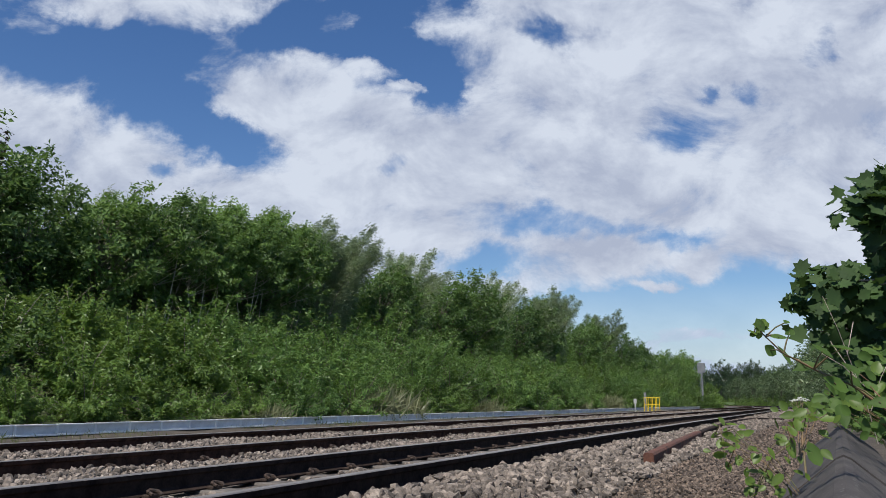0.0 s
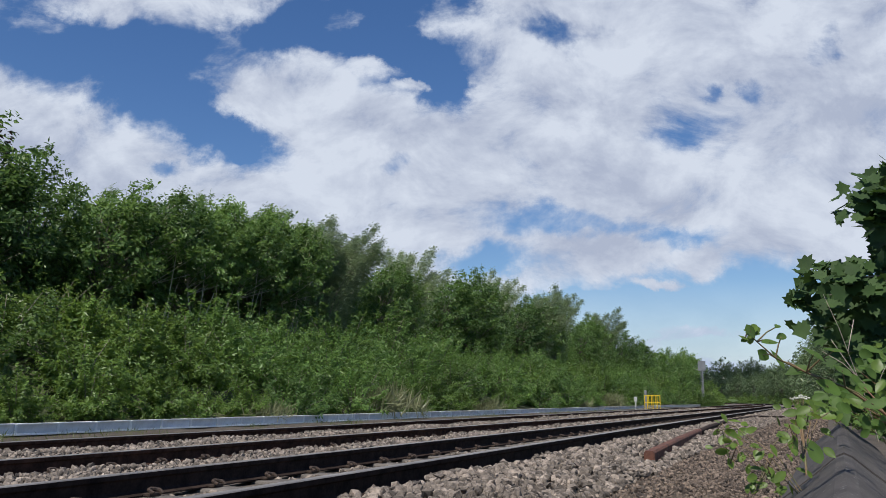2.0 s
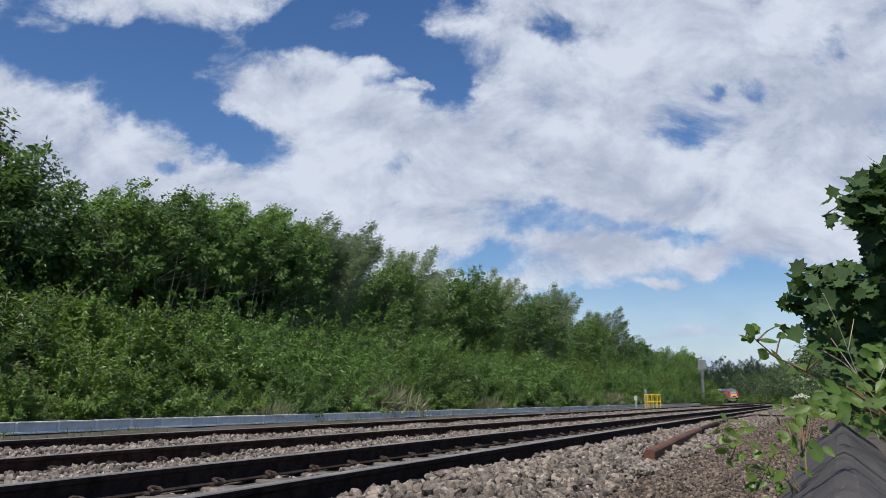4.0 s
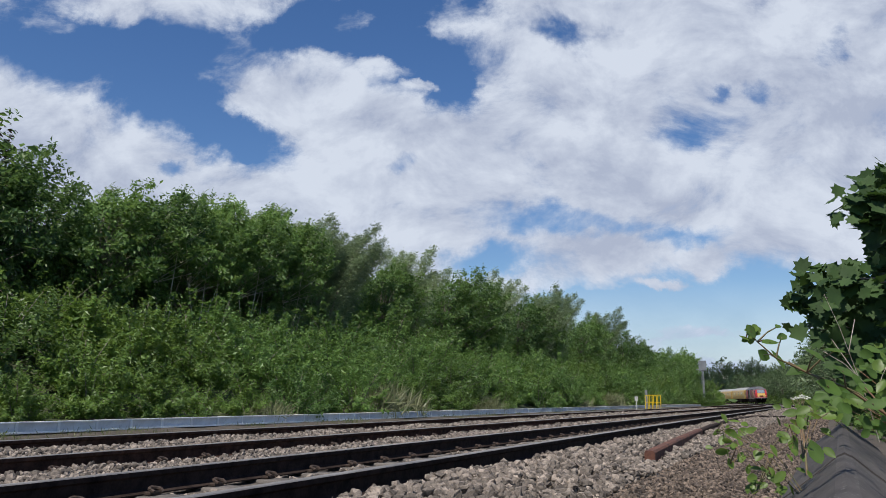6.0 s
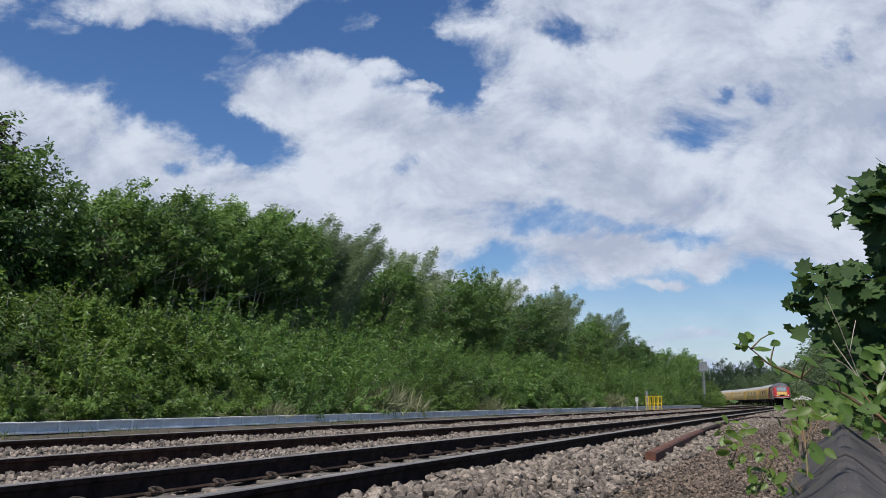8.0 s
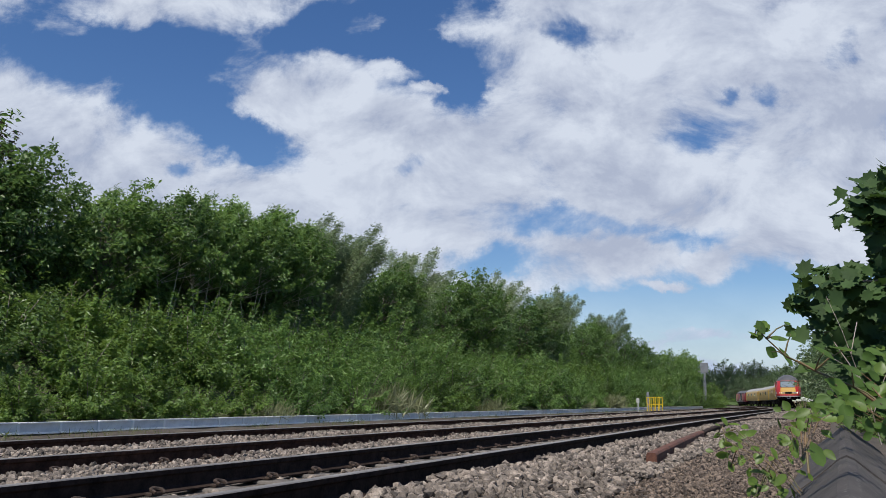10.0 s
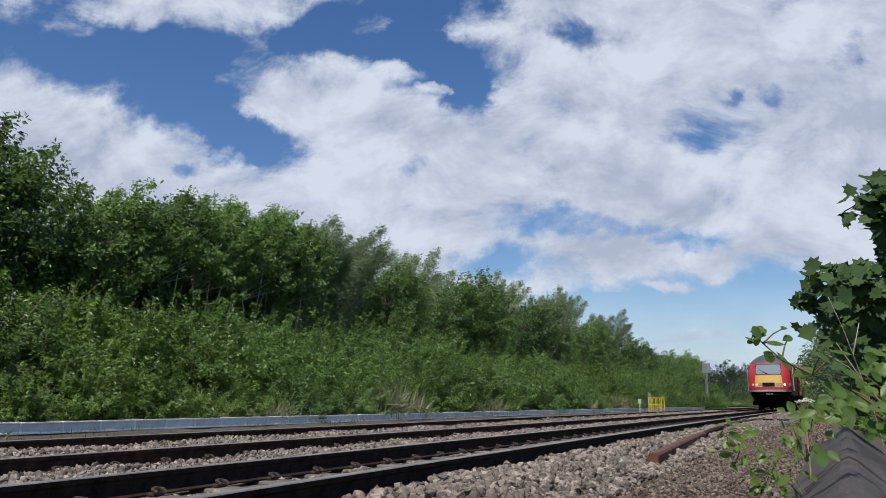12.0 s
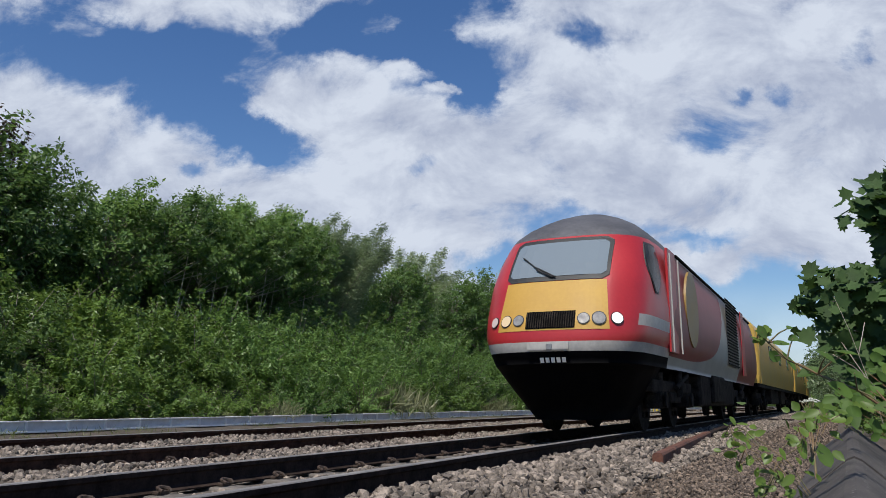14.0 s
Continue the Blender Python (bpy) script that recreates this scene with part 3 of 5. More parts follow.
tagged(part("chippings", stones_mesh("chippings", np.concatenate([a for a, _ in cf]), np.concatenate([b for _, b in cf]), M_CHIP, rng), None, cess), "small brown stone chippings and leaf litter", kind="stuff")

# ---------------------------------------------------------------- plants
LEAF = np.array([(0, -0.5, 0), (0.24, -0.05, 0.07), (0, 0.5, -0.04), (-0.24, -0.05, 0.07)])
NARROW = LEAF * (0.5, 1.25, 0.8)
LEAF_F = np.array([(0, 1, 2), (0, 2, 3)])
a_ = np.radians([-90, -62, -40, -12, 8, 28, 52, 72, 90])
r_ = np.array([0.30, 0.34, 0.52, 0.36, 0.62, 0.42, 0.60, 0.46, 0.72])
half = np.stack([r_ * np.cos(a_), r_ * np.sin(a_), 0.10 * r_ * np.cos(a_)], -1)
MAPLE = np.concatenate([[(0, -0.12, -0.03)], half, (half * (-1, 1, 1))[::-1][1:-1]])
MAPLE_F = np.array([(0, i, i % 16 + 1) for i in range(1, 17)])
b_ = np.array([(0, -0.5), (0.2, -0.36), (0.31, -0.12), (0.27, 0.12), (0.15, 0.34), (0, 0.52)])
BROAD = np.concatenate([[(0, 0, -0.05)], [(x, y, 0.06 * abs(x) / 0.3) for x, y in b_], [(-x, y, 0.06 * abs(x) / 0.3) for x, y in b_[::-1][1:-1]]])
BROAD_F = np.array([(0, i, i % 10 + 1) for i in range(1, 11)])


def leaf_mesh(name, at, out, size, mat_, r, shape=LEAF, faces=LEAF_F, lift=0.7, along=None):
    """One mesh of many leaves at the given places; their faces look up and outward, their tips point anywhere."""
    n = len(at)
    nor = out * 0.6 + r.normal(size=(n, 3)) * 0.75 + np.array([0, 0, lift])
    nor /= np.linalg.norm(nor, axis=1)[:, None]
    tip = out * 0.8 + r.normal(size=(n, 3)) + np.array([0, 0, -0.35])
    if along is not None:
        tip = tip + along
    tip -= nor * (tip * nor).sum(1)[:, None]
    tip /= np.linalg.norm(tip, axis=1)[:, None] + 1e-6
    side = np.cross(tip, nor)
    sz = size * np.exp(r.normal(0, 0.28, n))
    v = shape[None] * sz[:, None, None]
    v = v[..., :1] * side[:, None] + v[..., 1:2] * tip[:, None] + v[..., 2:] * nor[:, None] + at[:, None]
    k = len(shape)
    f = faces[None] + (np.arange(n) * k)[:, None, None]
    return quick_mesh(name, v.reshape(-1, 3), f.reshape(-1, faces.shape[1]), mat_)


def unit(v):
    return v / (np.linalg.norm(v, axis=-1, keepdims=True) + 1e-9)


def limb_mesh(name, chains, mat_, n=6):
    """Tapered, jointed round limbs. chains: lists of (place, radius)."""
    verts, faces = [], []
    ring = np.stack([np.cos(np.arange(n) * 2 * np.pi / n), np.sin(np.arange(n) * 2 * np.pi / n)], -1)
    for ch in chains:
        base = len(verts)
        for i, (p, r) in enumerate(ch):
            p = np.array(p, dtype=float)
            d = unit(np.array(ch[min(i + 1, len(ch) - 1)][0], dtype=float) - np.array(ch[max(i - 1, 0)][0], dtype=float))
            e = unit(np.cross(d, (0.31, 0.9, 0.2)))
            g = np.cross(d, e)
            verts += [tuple(p + r * (c * e + s * g)) for c, s in ring]
        for i in range(len(ch) - 1):
            for j in range(n):
                a, b = base + i * n + j, base + i * n + (j + 1) % n
                faces.append((a, b, b + n, a + n))
        faces.append(tuple(base + (len(ch) - 1) * n + j for j in range(n)))
    return mesh_of(name, verts, faces, [mat_], smooth=True)


WIND = np.array([0.92, 0.25, 0.0])      # the gusts blow from the left of the line of trees


def build_tree(label, height, radius, seed, mat_=None, tips=150, per_tip=75, leaf=0.12, bare=0.28, feather=0.5, group="trees on the embankment", stems=1, category="tree"):
    """A tree: tapered trunk, limbs to every clump, and a crown of clumps of single leaves swept by the wind."""
    r = np.random.RandomState(seed)
    tree = tagged(new("tree"), label, category, group)
    z0 = height * bare
    mid, hz = (height + z0) / 2, (height - z0) / 2
    d = unit(r.normal(size=(tips, 3)))
    rad = r.uniform(0.35, 1.0, (tips, 1)) ** 0.5
    lump = 1 + 0.22 * np.sin(3.1 * d[:, :1] + seed) * np.sin(2.7 * d[:, 1:2] + 2 * seed) + r.normal(0, 0.10, (tips, 1))
    tip = d * rad * lump * np.array([radius, radius, hz]) + np.array([0, 0, mid])
    tip[:, :2] *= (1.05 - 0.42 * np.clip((tip[:, 2:] - mid) / hz, -0.6, 1))
    tip[:, 2] = np.maximum(tip[:, 2], z0 * 0.75)
    up = np.clip((tip[:, 2:] - z0) / (height - z0), 0, 1)
    tip += WIND * 0.22 * radius * up ** 1.5
    # leaves of each clump lie round a short twig that bends with the wind
    out = unit(tip - np.array([0, 0, mid * 0.9]))
    way = unit(out * 0.6 + WIND * feather * (0.3 + up) + np.array([0, 0, 0.45]) + r.normal(0, 0.25, (tips, 3)))
    k = r.uniform(-0.35, 1.0, (tips, per_tip, 1))
    length = (0.36 + 0.14 * radius) * r.uniform(0.7, 1.4, (tips, 1, 1))
    at = tip[:, None] + way[:, None] * k * length + r.normal(size=(tips, per_tip, 3)) * (0.12 + 0.04 * radius) * (1.1 - 0.7 * np.clip(k, 0, 1))
    outs = np.repeat(out, per_tip, 0)
    me = leaf_mesh("crown", at.reshape(-1, 3), outs, leaf, mat_ or M_LEAF_TREE, r, LEAF, along=np.repeat(way, per_tip, 0) * 0.6)
    part("crown", me, None, tree)
    chains = []
    for q in range(stems):
        lean = r.normal(0, 0.05 if stems == 1 else 0.16, 2)
        top = np.array([lean[0] * height, lean[1] * height, height * 0.86])
        trunk = [((lean[0] * height * f + r.normal(0, 0.02 * height) * f, lean[1] * height * f, top[2] * f + (-0.3 if f == 0 else 0)), (0.016 if bare < 0.4 else 0.0085) * height * (1.1 - f) / stems ** 0.4) for f in (0, 0.15, 0.35, 0.6, 0.85, 1)]
        chains.append(trunk)
    for i in range(0, tips, 3):
        f = float(np.clip(tip[i, 2] / height * (0.62 if bare < 0.4 else 0.85), max(0.12, bare * 1.02), 0.92))
        tr = chains[i % stems]
        p0 = np.array([np.interp(f * top[2], [c[0][2] for c in tr], [c[0][j] for c in tr]) for j in (0, 1, 2)])
        p1 = tip[i] * 0.55 + p0 * 0.45 + np.array([0, 0, 0.08 * height * (0.5 - f)])
        chains.append([(p0, 0.0065 * height * (1.05 - f)), (p1, 0.004 * height * (1.05 - f)), (tip[i], 0.006), (tip[i] + way[i] * 0.3, 0.003)])
    part("trunk", limb_mesh("trunk", chains, M_PALE_BARK if bare > 0.4 else M_BARK), None, tree)
    return tree


def build_shrub(label, height, radius, seed, mat_=None, count=5200, leaf=0.105, group="shrubs on the embankment", name="shrub"):
    """A dome of leafy shoots over thin stems."""
    r = np.random.RandomState(seed)
    shrub = tagged(new(name), label, "shrub", group)
    shoots = 76
    d = unit(np.abs(r.normal(size=(shoots, 3))) * np.sign(r.uniform(-1, 1, (shoots, 3))))
    d[:, 2] = np.abs(d[:, 2]) * 1.1 + 0.03
    d = unit(d)
    reach = r.uniform(0.62, 1.08, (shoots, 1)) * (1 + 0.16 * np.sin(5 * d[:, :1] + seed))
    tip = d * reach * np.array([radius, radius, height])
    per = count // shoots
    k = r.uniform(0.0, 1.0, (shoots, per, 1)) ** 0.45
    at = tip[:, None] * k + r.normal(size=(shoots, per, 3)) * np.array([0.12, 0.12, 0.10]) * radius * 0.6 * (1.25 - 0.75 * k)
    at[..., 2] = np.maximum(at[..., 2], 0.02)
    me = leaf_mesh("foliage", at.reshape(-1, 3), np.repeat(d, per, 0), leaf, mat_ or M_LEAF_SHRUB, r, lift=0.9)
    part("foliage", me, None, shrub)
    part("stem", limb_mesh("stem", [[((0, 0, -0.3), 0.02), (t * 0.5 + np.array([0, 0, 0.08]), 0.012), (t * 0.95, 0.004)] for t in tip[::3]], M_BARK, 5), None, shrub)
    return shrub


def bank_z(left):
    return float(np.interp(left, (9.6, 10.4, 14.2, 17.5, 34), (-0.142, 0.1, 1.9, 2.4, 2.4)))


rv = np.random.RandomState(3)
SHRUBS = [build_shrub(lab, h, ra, sd, m, n, lf) for lab, h, ra, sd, m, n, lf in (
    ("dense bright green bramble and dogwood shrub on the bank", 1.55, 1.35, 1, M_LEAF_SHRUB, 5600, 0.105),
    ("broad dark green shrub with arching shoots", 1.8, 1.5, 2, M_LEAF_SHRUB, 6000, 0.115),
    ("low spreading green shrub with pale shoots", 1.3, 1.5, 3, M_LEAF_SHRUB, 5000, 0.09),
    ("thick leafy green shrub over the slope", 1.7, 1.25, 4, M_LEAF_SHRUB, 5400, 0.11))]
LIGHT = [build_shrub("lush light green leafy shrub on the bank", 1.9, 1.45, 5, M_LEAF_LIGHT, 6200, 0.10), build_shrub("tall pale green shrub with upright shoots", 2.1, 1.3, 6, M_LEAF_LIGHT, 6000, 0.095)]


def build_willow(label, seed, plumes=12, per=2100):
    """A many-stemmed willow: upright plumes of narrow leaves, their tops bent over by the wind."""
    r = np.random.RandomState(seed)
    tree = tagged(new("tree"), label, "tree", "trees on the embankment")
    at, way, outs, chains = [], [], [], []
    for q in range(plumes):
        a, reach = r.uniform(0, 6.28), 1.35 * math.sqrt(r.uniform(0, 1))
        side = np.array([math.cos(a), math.sin(a), 0.0])
        top = 6.0 * r.uniform(0.72, 1.0) * (1.0 - 0.12 * reach)
        bend = r.uniform(0.7, 1.4)

        def along(t):
            t = np.asarray(t, dtype=float)[..., None]
            return side * reach * t ** 0.8 + np.array([0, 0, top]) * t + WIND * bend * t ** 3.2 - np.array([0, 0, 0.18 * bend]) * t ** 5

        t = r.uniform(0.16, 1.0, per) ** 0.8
        p, d = along(t), unit(along(t + 0.02) - along(t))
        wide = 0.09 + 0.36 * (1 - t) ** 0.6
        p = p + r.normal(size=(per, 3)) * wide[:, None] * 0.75
        at.append(p)
        way.append(unit(d * 0.7 + WIND * (0.5 + t[:, None])))
        outs.append(unit(p - np.array([0, 0, 2.6])))
        chains.append([(along(k) + (0, 0, -0.3 if k == 0 else 0), 0.045 * (1.08 - k)) for k in (0, 0.2, 0.4, 0.6, 0.8, 0.97)])
    me = leaf_mesh("crown", np.concatenate(at), np.concatenate(outs), 0.105, M_LEAF_WILLOW, r, NARROW, along=np.concatenate(way) * 3.0)
    part("crown", me, None, tree)
    part("trunk", limb_mesh("trunk", chains, M_BARK), None, tree)
    return tree


TREES = [build_tree(lab, 6.0, ra, sd, m, tips, per, lf, bare, fe, stems=3 if bare > 0.4 else 1) for lab, ra, sd, m, tips, per, lf, bare, fe in (
    ("leafy dark green broadleaf tree leaning with the wind", 2.1, 21, M_LEAF_TREE, 150, 62, 0.19, 0.2, 0.6),
    ("slim green sapling tree with thin pale trunks", 1.3, 22, M_LEAF_TREE, 110, 62, 0.15, 0.45, 0.9),
    ("dense rounded green tree on the embankment", 2.2, 24, M_LEAF_TREE, 150, 62, 0.18, 0.18, 0.5))]
TREES.insert(2, build_willow("silver-green willow with feathery windblown top", 23))
WILLOW_B = build_willow("tall grey-green willow bent by the wind", 29, 14, 1900)
TREES.append(WILLOW_B)
COPPER = build_tree("dark copper-leaved tree top swaying over the bank", 6.0, 1.3, 33, M_LEAF_COPPER, 70, 40, 0.15, 0.4, 0.8)
BACKING = build_tree("dark green thicket tree behind the front row", 6.0, 2.4, 27, M_LEAF_TREE, 150, 60, 0.17, 0.04, 0.4, stems=3)
used = set()
swaying = []


def plant(kind, s, left, turn, scale, z=None):
    x, y, zz = on_line(s, left)
    m = Matrix.LocRotScale((x, y, zz + (bank_z(left) if z is None else z)), Euler((0, 0, radians(turn))), None)
    if kind in used:
        ob = copy_thing(kind, m)
    else:
        used.add(kind)
        ob = kind
        ob.matrix_basis = m
    ob.scale = (scale,) * 3
    return ob


# shrubs: four staggered rows up the slope, sparser with distance
for row, (left, sc) in enumerate(((10.15, 0.68), (11.6, 0.95), (13.1, 1.05), (14.7, 1.1))):
    s = -4.0 + row * 0.6
    while s < 150:
        pale = 17 < s < 120 and rv.uniform() < (0.35 if row == 0 else 0.72)
        plant(LIGHT[rv.randint(2)] if pale else SHRUBS[rv.randint(4)], s, left + rv.uniform(-0.35, 0.35), rv.uniform(0, 360), sc * rv.uniform(0.7, 1.3) * (1 + s / 420) * (0.72 if row == 3 and 16 < s < 30 else 1.0))
        s += (1.75 + 0.25 * row) * rv.uniform(0.8, 1.2) * (1 + max(0, s - 20) / 38)
# trees along the top of the bank: place, height, kind
ROW = [(2, 16.5, 5.6, 0), (5, 17.6, 5.4, 3), (8, 16.6, 5.0, 0), (11.6, 17.6, 6.3, 0), (13.6, 16.5, 4.6, 0), (15.5, 17.2, 4.9, 3), (17.5, 16.2, 4.7, 0),
       (19.6, 15.6, 5.0, 1), (20.8, 15.2, 4.6, 1), (22, 15.6, 5.2, 1), (23.2, 15.2, 4.9, 1), (24.5, 15.7, 5.4, 1), (26.0, 15.3, 5.2, 1), (21.6, 16.4, 4.9, 3), (25.0, 16.4, 5.2, 0)]
ROW += [(19.4, 17.2, 5.6, 4), (21.4, 17.6, 5.7, 2), (23.6, 17.2, 6.4, 4), (26.2, 17.6, 7.0, 2), (28.2, 16.8, 6.9, 4), (30, 17.3, 7.5, 2), (32, 16.4, 7.2, 4), (34, 17.3, 7.8, 2), (35.8, 16.8, 4.9, 0), (38, 17.6, 5.2, 3),
        (40.5, 16.6, 8.0, 2), (44, 17.3, 5.5, 0)]
ROW += [(47, 16.6, 5.9, 3), (49.5, 17.6, 5.3, 0), (53, 16.5, 7.9, 4), (57, 17.2, 5.4, 0), (61, 17, 5.8, 3), (64, 16.5, 8.2, 2), (68, 16.6, 8.8, 4), (74, 17, 5.6, 0), (79, 17.2, 5.6, 3),
        (85, 16.6, 8.9, 2)]
ROW += [(93, 17, 5.8, 3), (100, 16.8, 5.2, 0), (107, 17, 4.9, 3), (115, 16.5, 5.0, 0), (122, 15.8, 5.4, 3), (130, 15.0, 5.6, 0), (139, 15.0, 6.4, 3), (150, 15, 6.4, 0)]
for s, left, h, kind in ROW:
    swaying.append(plant(TREES[kind], s * (0.93 if kind in (2, 4) else 1.0), left, rv.uniform(-25, 25), h / 6.0))
swaying.append(plant(COPPER, 13.9, 17.6, 10.0, 1.0))
for s in np.arange(4, 125, 3.4):
    plant(BACKING, s + rv.uniform(-1, 1), 20.5 + rv.uniform(-1, 2), rv.uniform(0, 360), rv.uniform(0.8, 0.95))

for s in np.arange(3, 100, 2.6):
    plant(BACKING, s + rv.uniform(-0.8, 0.8), 18.6 + rv.uniform(-0.5, 0.5), rv.uniform(0, 360), rv.uniform(0.5, 0.66))
# grass and weeds along the far verge and at the foot of the bank
GRASS = np.array([(-0.035, -0.5, 0), (0.035, -0.5, 0), (0.02, 0.1, 0.05), (0, 0.5, 0.16)])
GRASS_F = np.array([(0, 1, 2), (0, 2, 3)])
M_GRASS = leaf_material("verge grass", (0.05, 0.085, 0.02), (0.17, 0.20, 0.06), 0.4)
ng = 5200
gs, gl = rv.uniform(0, 1, ng) ** 1.6 * 70, rv.uniform(7.7, 9.0, ng)
bunch = np.sin(gs * 1.7) + np.sin(gs * 0.63 + 2) + rv.normal(0, 0.5, ng)
gs, gl = gs[bunch > 0.1], gl[bunch > 0.1]
gz = np.interp(gl, (7.4, 8.5, 9.6), (-0.42, -0.19, -0.14)) + 0.05
gp = on_line(gs, gl, gz)
grass = part("grass", leaf_mesh("grass", gp, rv.normal(0, 0.2, gp.shape), 0.14, M_GRASS, rv, GRASS, GRASS_F, 0.0, np.tile((0.4, 0.1, 3.5), (len(gp), 1))), None, verge)
tagged(grass, "rough tufts of green and straw grass", kind="stuff")


def tall_grass(s, left, count, h, seed):
    """A clump of pale flowering grass."""
    r = np.random.RandomState(seed)
    x, y, z = on_line(s, left)
    at = r.normal(0, 1, (count, 3)) * (0.34, 0.34, 0) + (0, 0, h * 0.5)
    at[:, 2] += r.uniform(-0.2, 0.2, count) * h
    me = leaf_mesh("tall_grass", at, r.normal(0, 0.1, at.shape), h, M_STRAW, r, GRASS * (0.45, 1, 1), GRASS_F, 0.0, np.tile((0.9, 0.2, 4.0), (count, 1)))
    ob = tagged(new("tall_grass", me), "clump of pale green flowering grass at the bank foot", "grass", kind="stuff")
    ob.matrix_basis = pose(x, y, z + bank_z(left) - 0.05)


M_STRAW = leaf_material("straw-coloured grass", (0.09, 0.11, 0.045), (0.24, 0.25, 0.13), 0.4)
for k, (s, left, h) in enumerate(((23.0, 9.75, 0.85), (24.2, 9.8, 0.95), (25.2, 9.7, 0.7), (33, 9.8, 0.6), (47, 9.8, 0.7), (56, 9.9, 0.9), (17.5, 9.75, 0.5))):
    tall_grass(s, left, 420, h, 70 + k)

# ---------------------------------------------------------------- beside the line


def trough_panel():
    """One grey trough panel: plate, ribbed end post, lip and foot."""
    bm = bmesh.new()
    box(bm, 0, 0.845, -0.012, 0.012, 0.0, 0.19, 0.003)
    plate = set(bm.faces)
    box(bm, 0, 0.845, -0.05, 0.014, 0.182, 0.206, 0.004)
    box(bm, 0, 0.845, -0.05, -0.013, 0.0, 0.032, 0.003)
    box(bm, -0.026, 0.026, -0.04, -0.0125, 0.03, 0.183, 0.004)
    # the recessed plate takes the colour with shade painted in
    for face in bm.faces:
        face.material_index = 1 if face in plate else 0
    me = bm_mesh("panel", bm, M_TROUGH)
    me.materials.append(M_SHADED_PLATE)
    return me


trough = tagged(new("cable_trough"), "long low grey steel cable trough along the verge", "cable trough", kind="structure")
PANEL = trough_panel()
s = -3.0
while s < 128:
    if not 66 < s < 68.5:
        x, y, z = on_line(s, 9.03)
        ob = new("panel", PANEL)
        ob.parent = trough
        ob.matrix_basis = pose(x, y, z - 0.155, rv.uniform(-1.2, 1.2), rv.uniform(-0.3, 0.3), line_turn(s + 0.42))
    s += 0.85
v, f = sweep(np.arange(-3, 128, 2.0), [(9.05, -0.16), (9.05, 0.03), (9.35, 0.03), (9.35, -0.16)])
part("duct", mesh_of("duct", v, f, [M_TROUGH]), None, trough)

# yellow guard round a lineside box, marker posts, signal
gx, gy, gz = on_line(54.0, 7.1)
guard = tagged(new("guard_rail"), "yellow tubular steel guard rail beside the far track", "guard rail")
guard.matrix_basis = pose(gx, gy, gz - 0.2, 0, 0, line_turn(54) - 62)
for i in range(4):
    for y in (0.0, 0.6):
        part("post", rod(bmesh.new(), (i * 0.28, y, -0.1), (i * 0.28, y, 0.95), 0.024, n=8), M_CAGE, guard)
for y in (0.0, 0.6):
    for z in (0.5, 0.95):
        part("rail_bar", rod(bmesh.new(), (-0.02, y, z), (0.86, y, z), 0.024, n=8), M_CAGE, guard)


def lineside_post(name, label, s, left, h, w, mat_, head):
    x, y, z = on_line(s, left)
    p = tagged(new(name), label, "post")
    p.matrix_basis = pose(x, y, z - 0.25, 0, 0, line_turn(s))
    part("shaft", boxed(-w / 2, w / 2, -w / 2, w / 2, -0.1, h, bevel=w * 0.15), mat_, p)
    if head:
        part("plate", boxed(-w * 0.6, w * 0.5, -w * 1.4, w * 1.4, h, h + head, bevel=0.01), M_POST, p)
    return p


lineside_post("marker_post", "slim pale marker post with a small plate", 53.5, 7.75, 0.62, 0.07, M_POST, 0.3)
lineside_post("cabinet_post", "grey steel post behind the yellow guard", 56.0, 7.6, 1.35, 0.16, M_SIGNAL, 0)
signal = tagged(new("railway_signal"), "grey railway signal on a tall post seen from behind", "signal")
sx, sy, sz = on_line(105, 9.4)
signal.matrix_basis = pose(sx, sy, sz, 0, 0, line_turn(105))
part("post", rod(bmesh.new(), (0, 0, -0.4), (0, 0, 5.2), 0.11, 0.09, 12), M_SIGNAL, signal)
part("backboard", boxed(-0.12, 0.12, -0.45, 0.45, 4.1, 5.35, bevel=0.04), M_SIGNAL, signal, "dark grey signal head")
part("bracket", rod(bmesh.new(), (0, 0.0, 4.2), (0, 0.75, 4.25), 0.04), M_SIGNAL, signal)
part("cap", rod(bmesh.new(), (0, 0, 5.3), (0, 0, 5.75), 0.03), M_SIGNAL, signal)
ladder = part("ladder", rod(bmesh.new(), (-0.35, -0.16, -0.3), (-0.2, -0.16, 4.2), 0.02, n=6), M_SIGNAL, signal)
part("stile", rod(bmesh.new(), (-0.35, 0.16, -0.3), (-0.2, 0.16, 4.2), 0.02, n=6), M_SIGNAL, ladder)
for i in range(14):
    part("rung", rod(bmesh.new(), (-0.34 + i * 0.011, -0.16, 0.1 + i * 0.3), (-0.34 + i * 0.011, 0.16, 0.1 + i * 0.3), 0.014, n=6), M_SIGNAL, ladder)

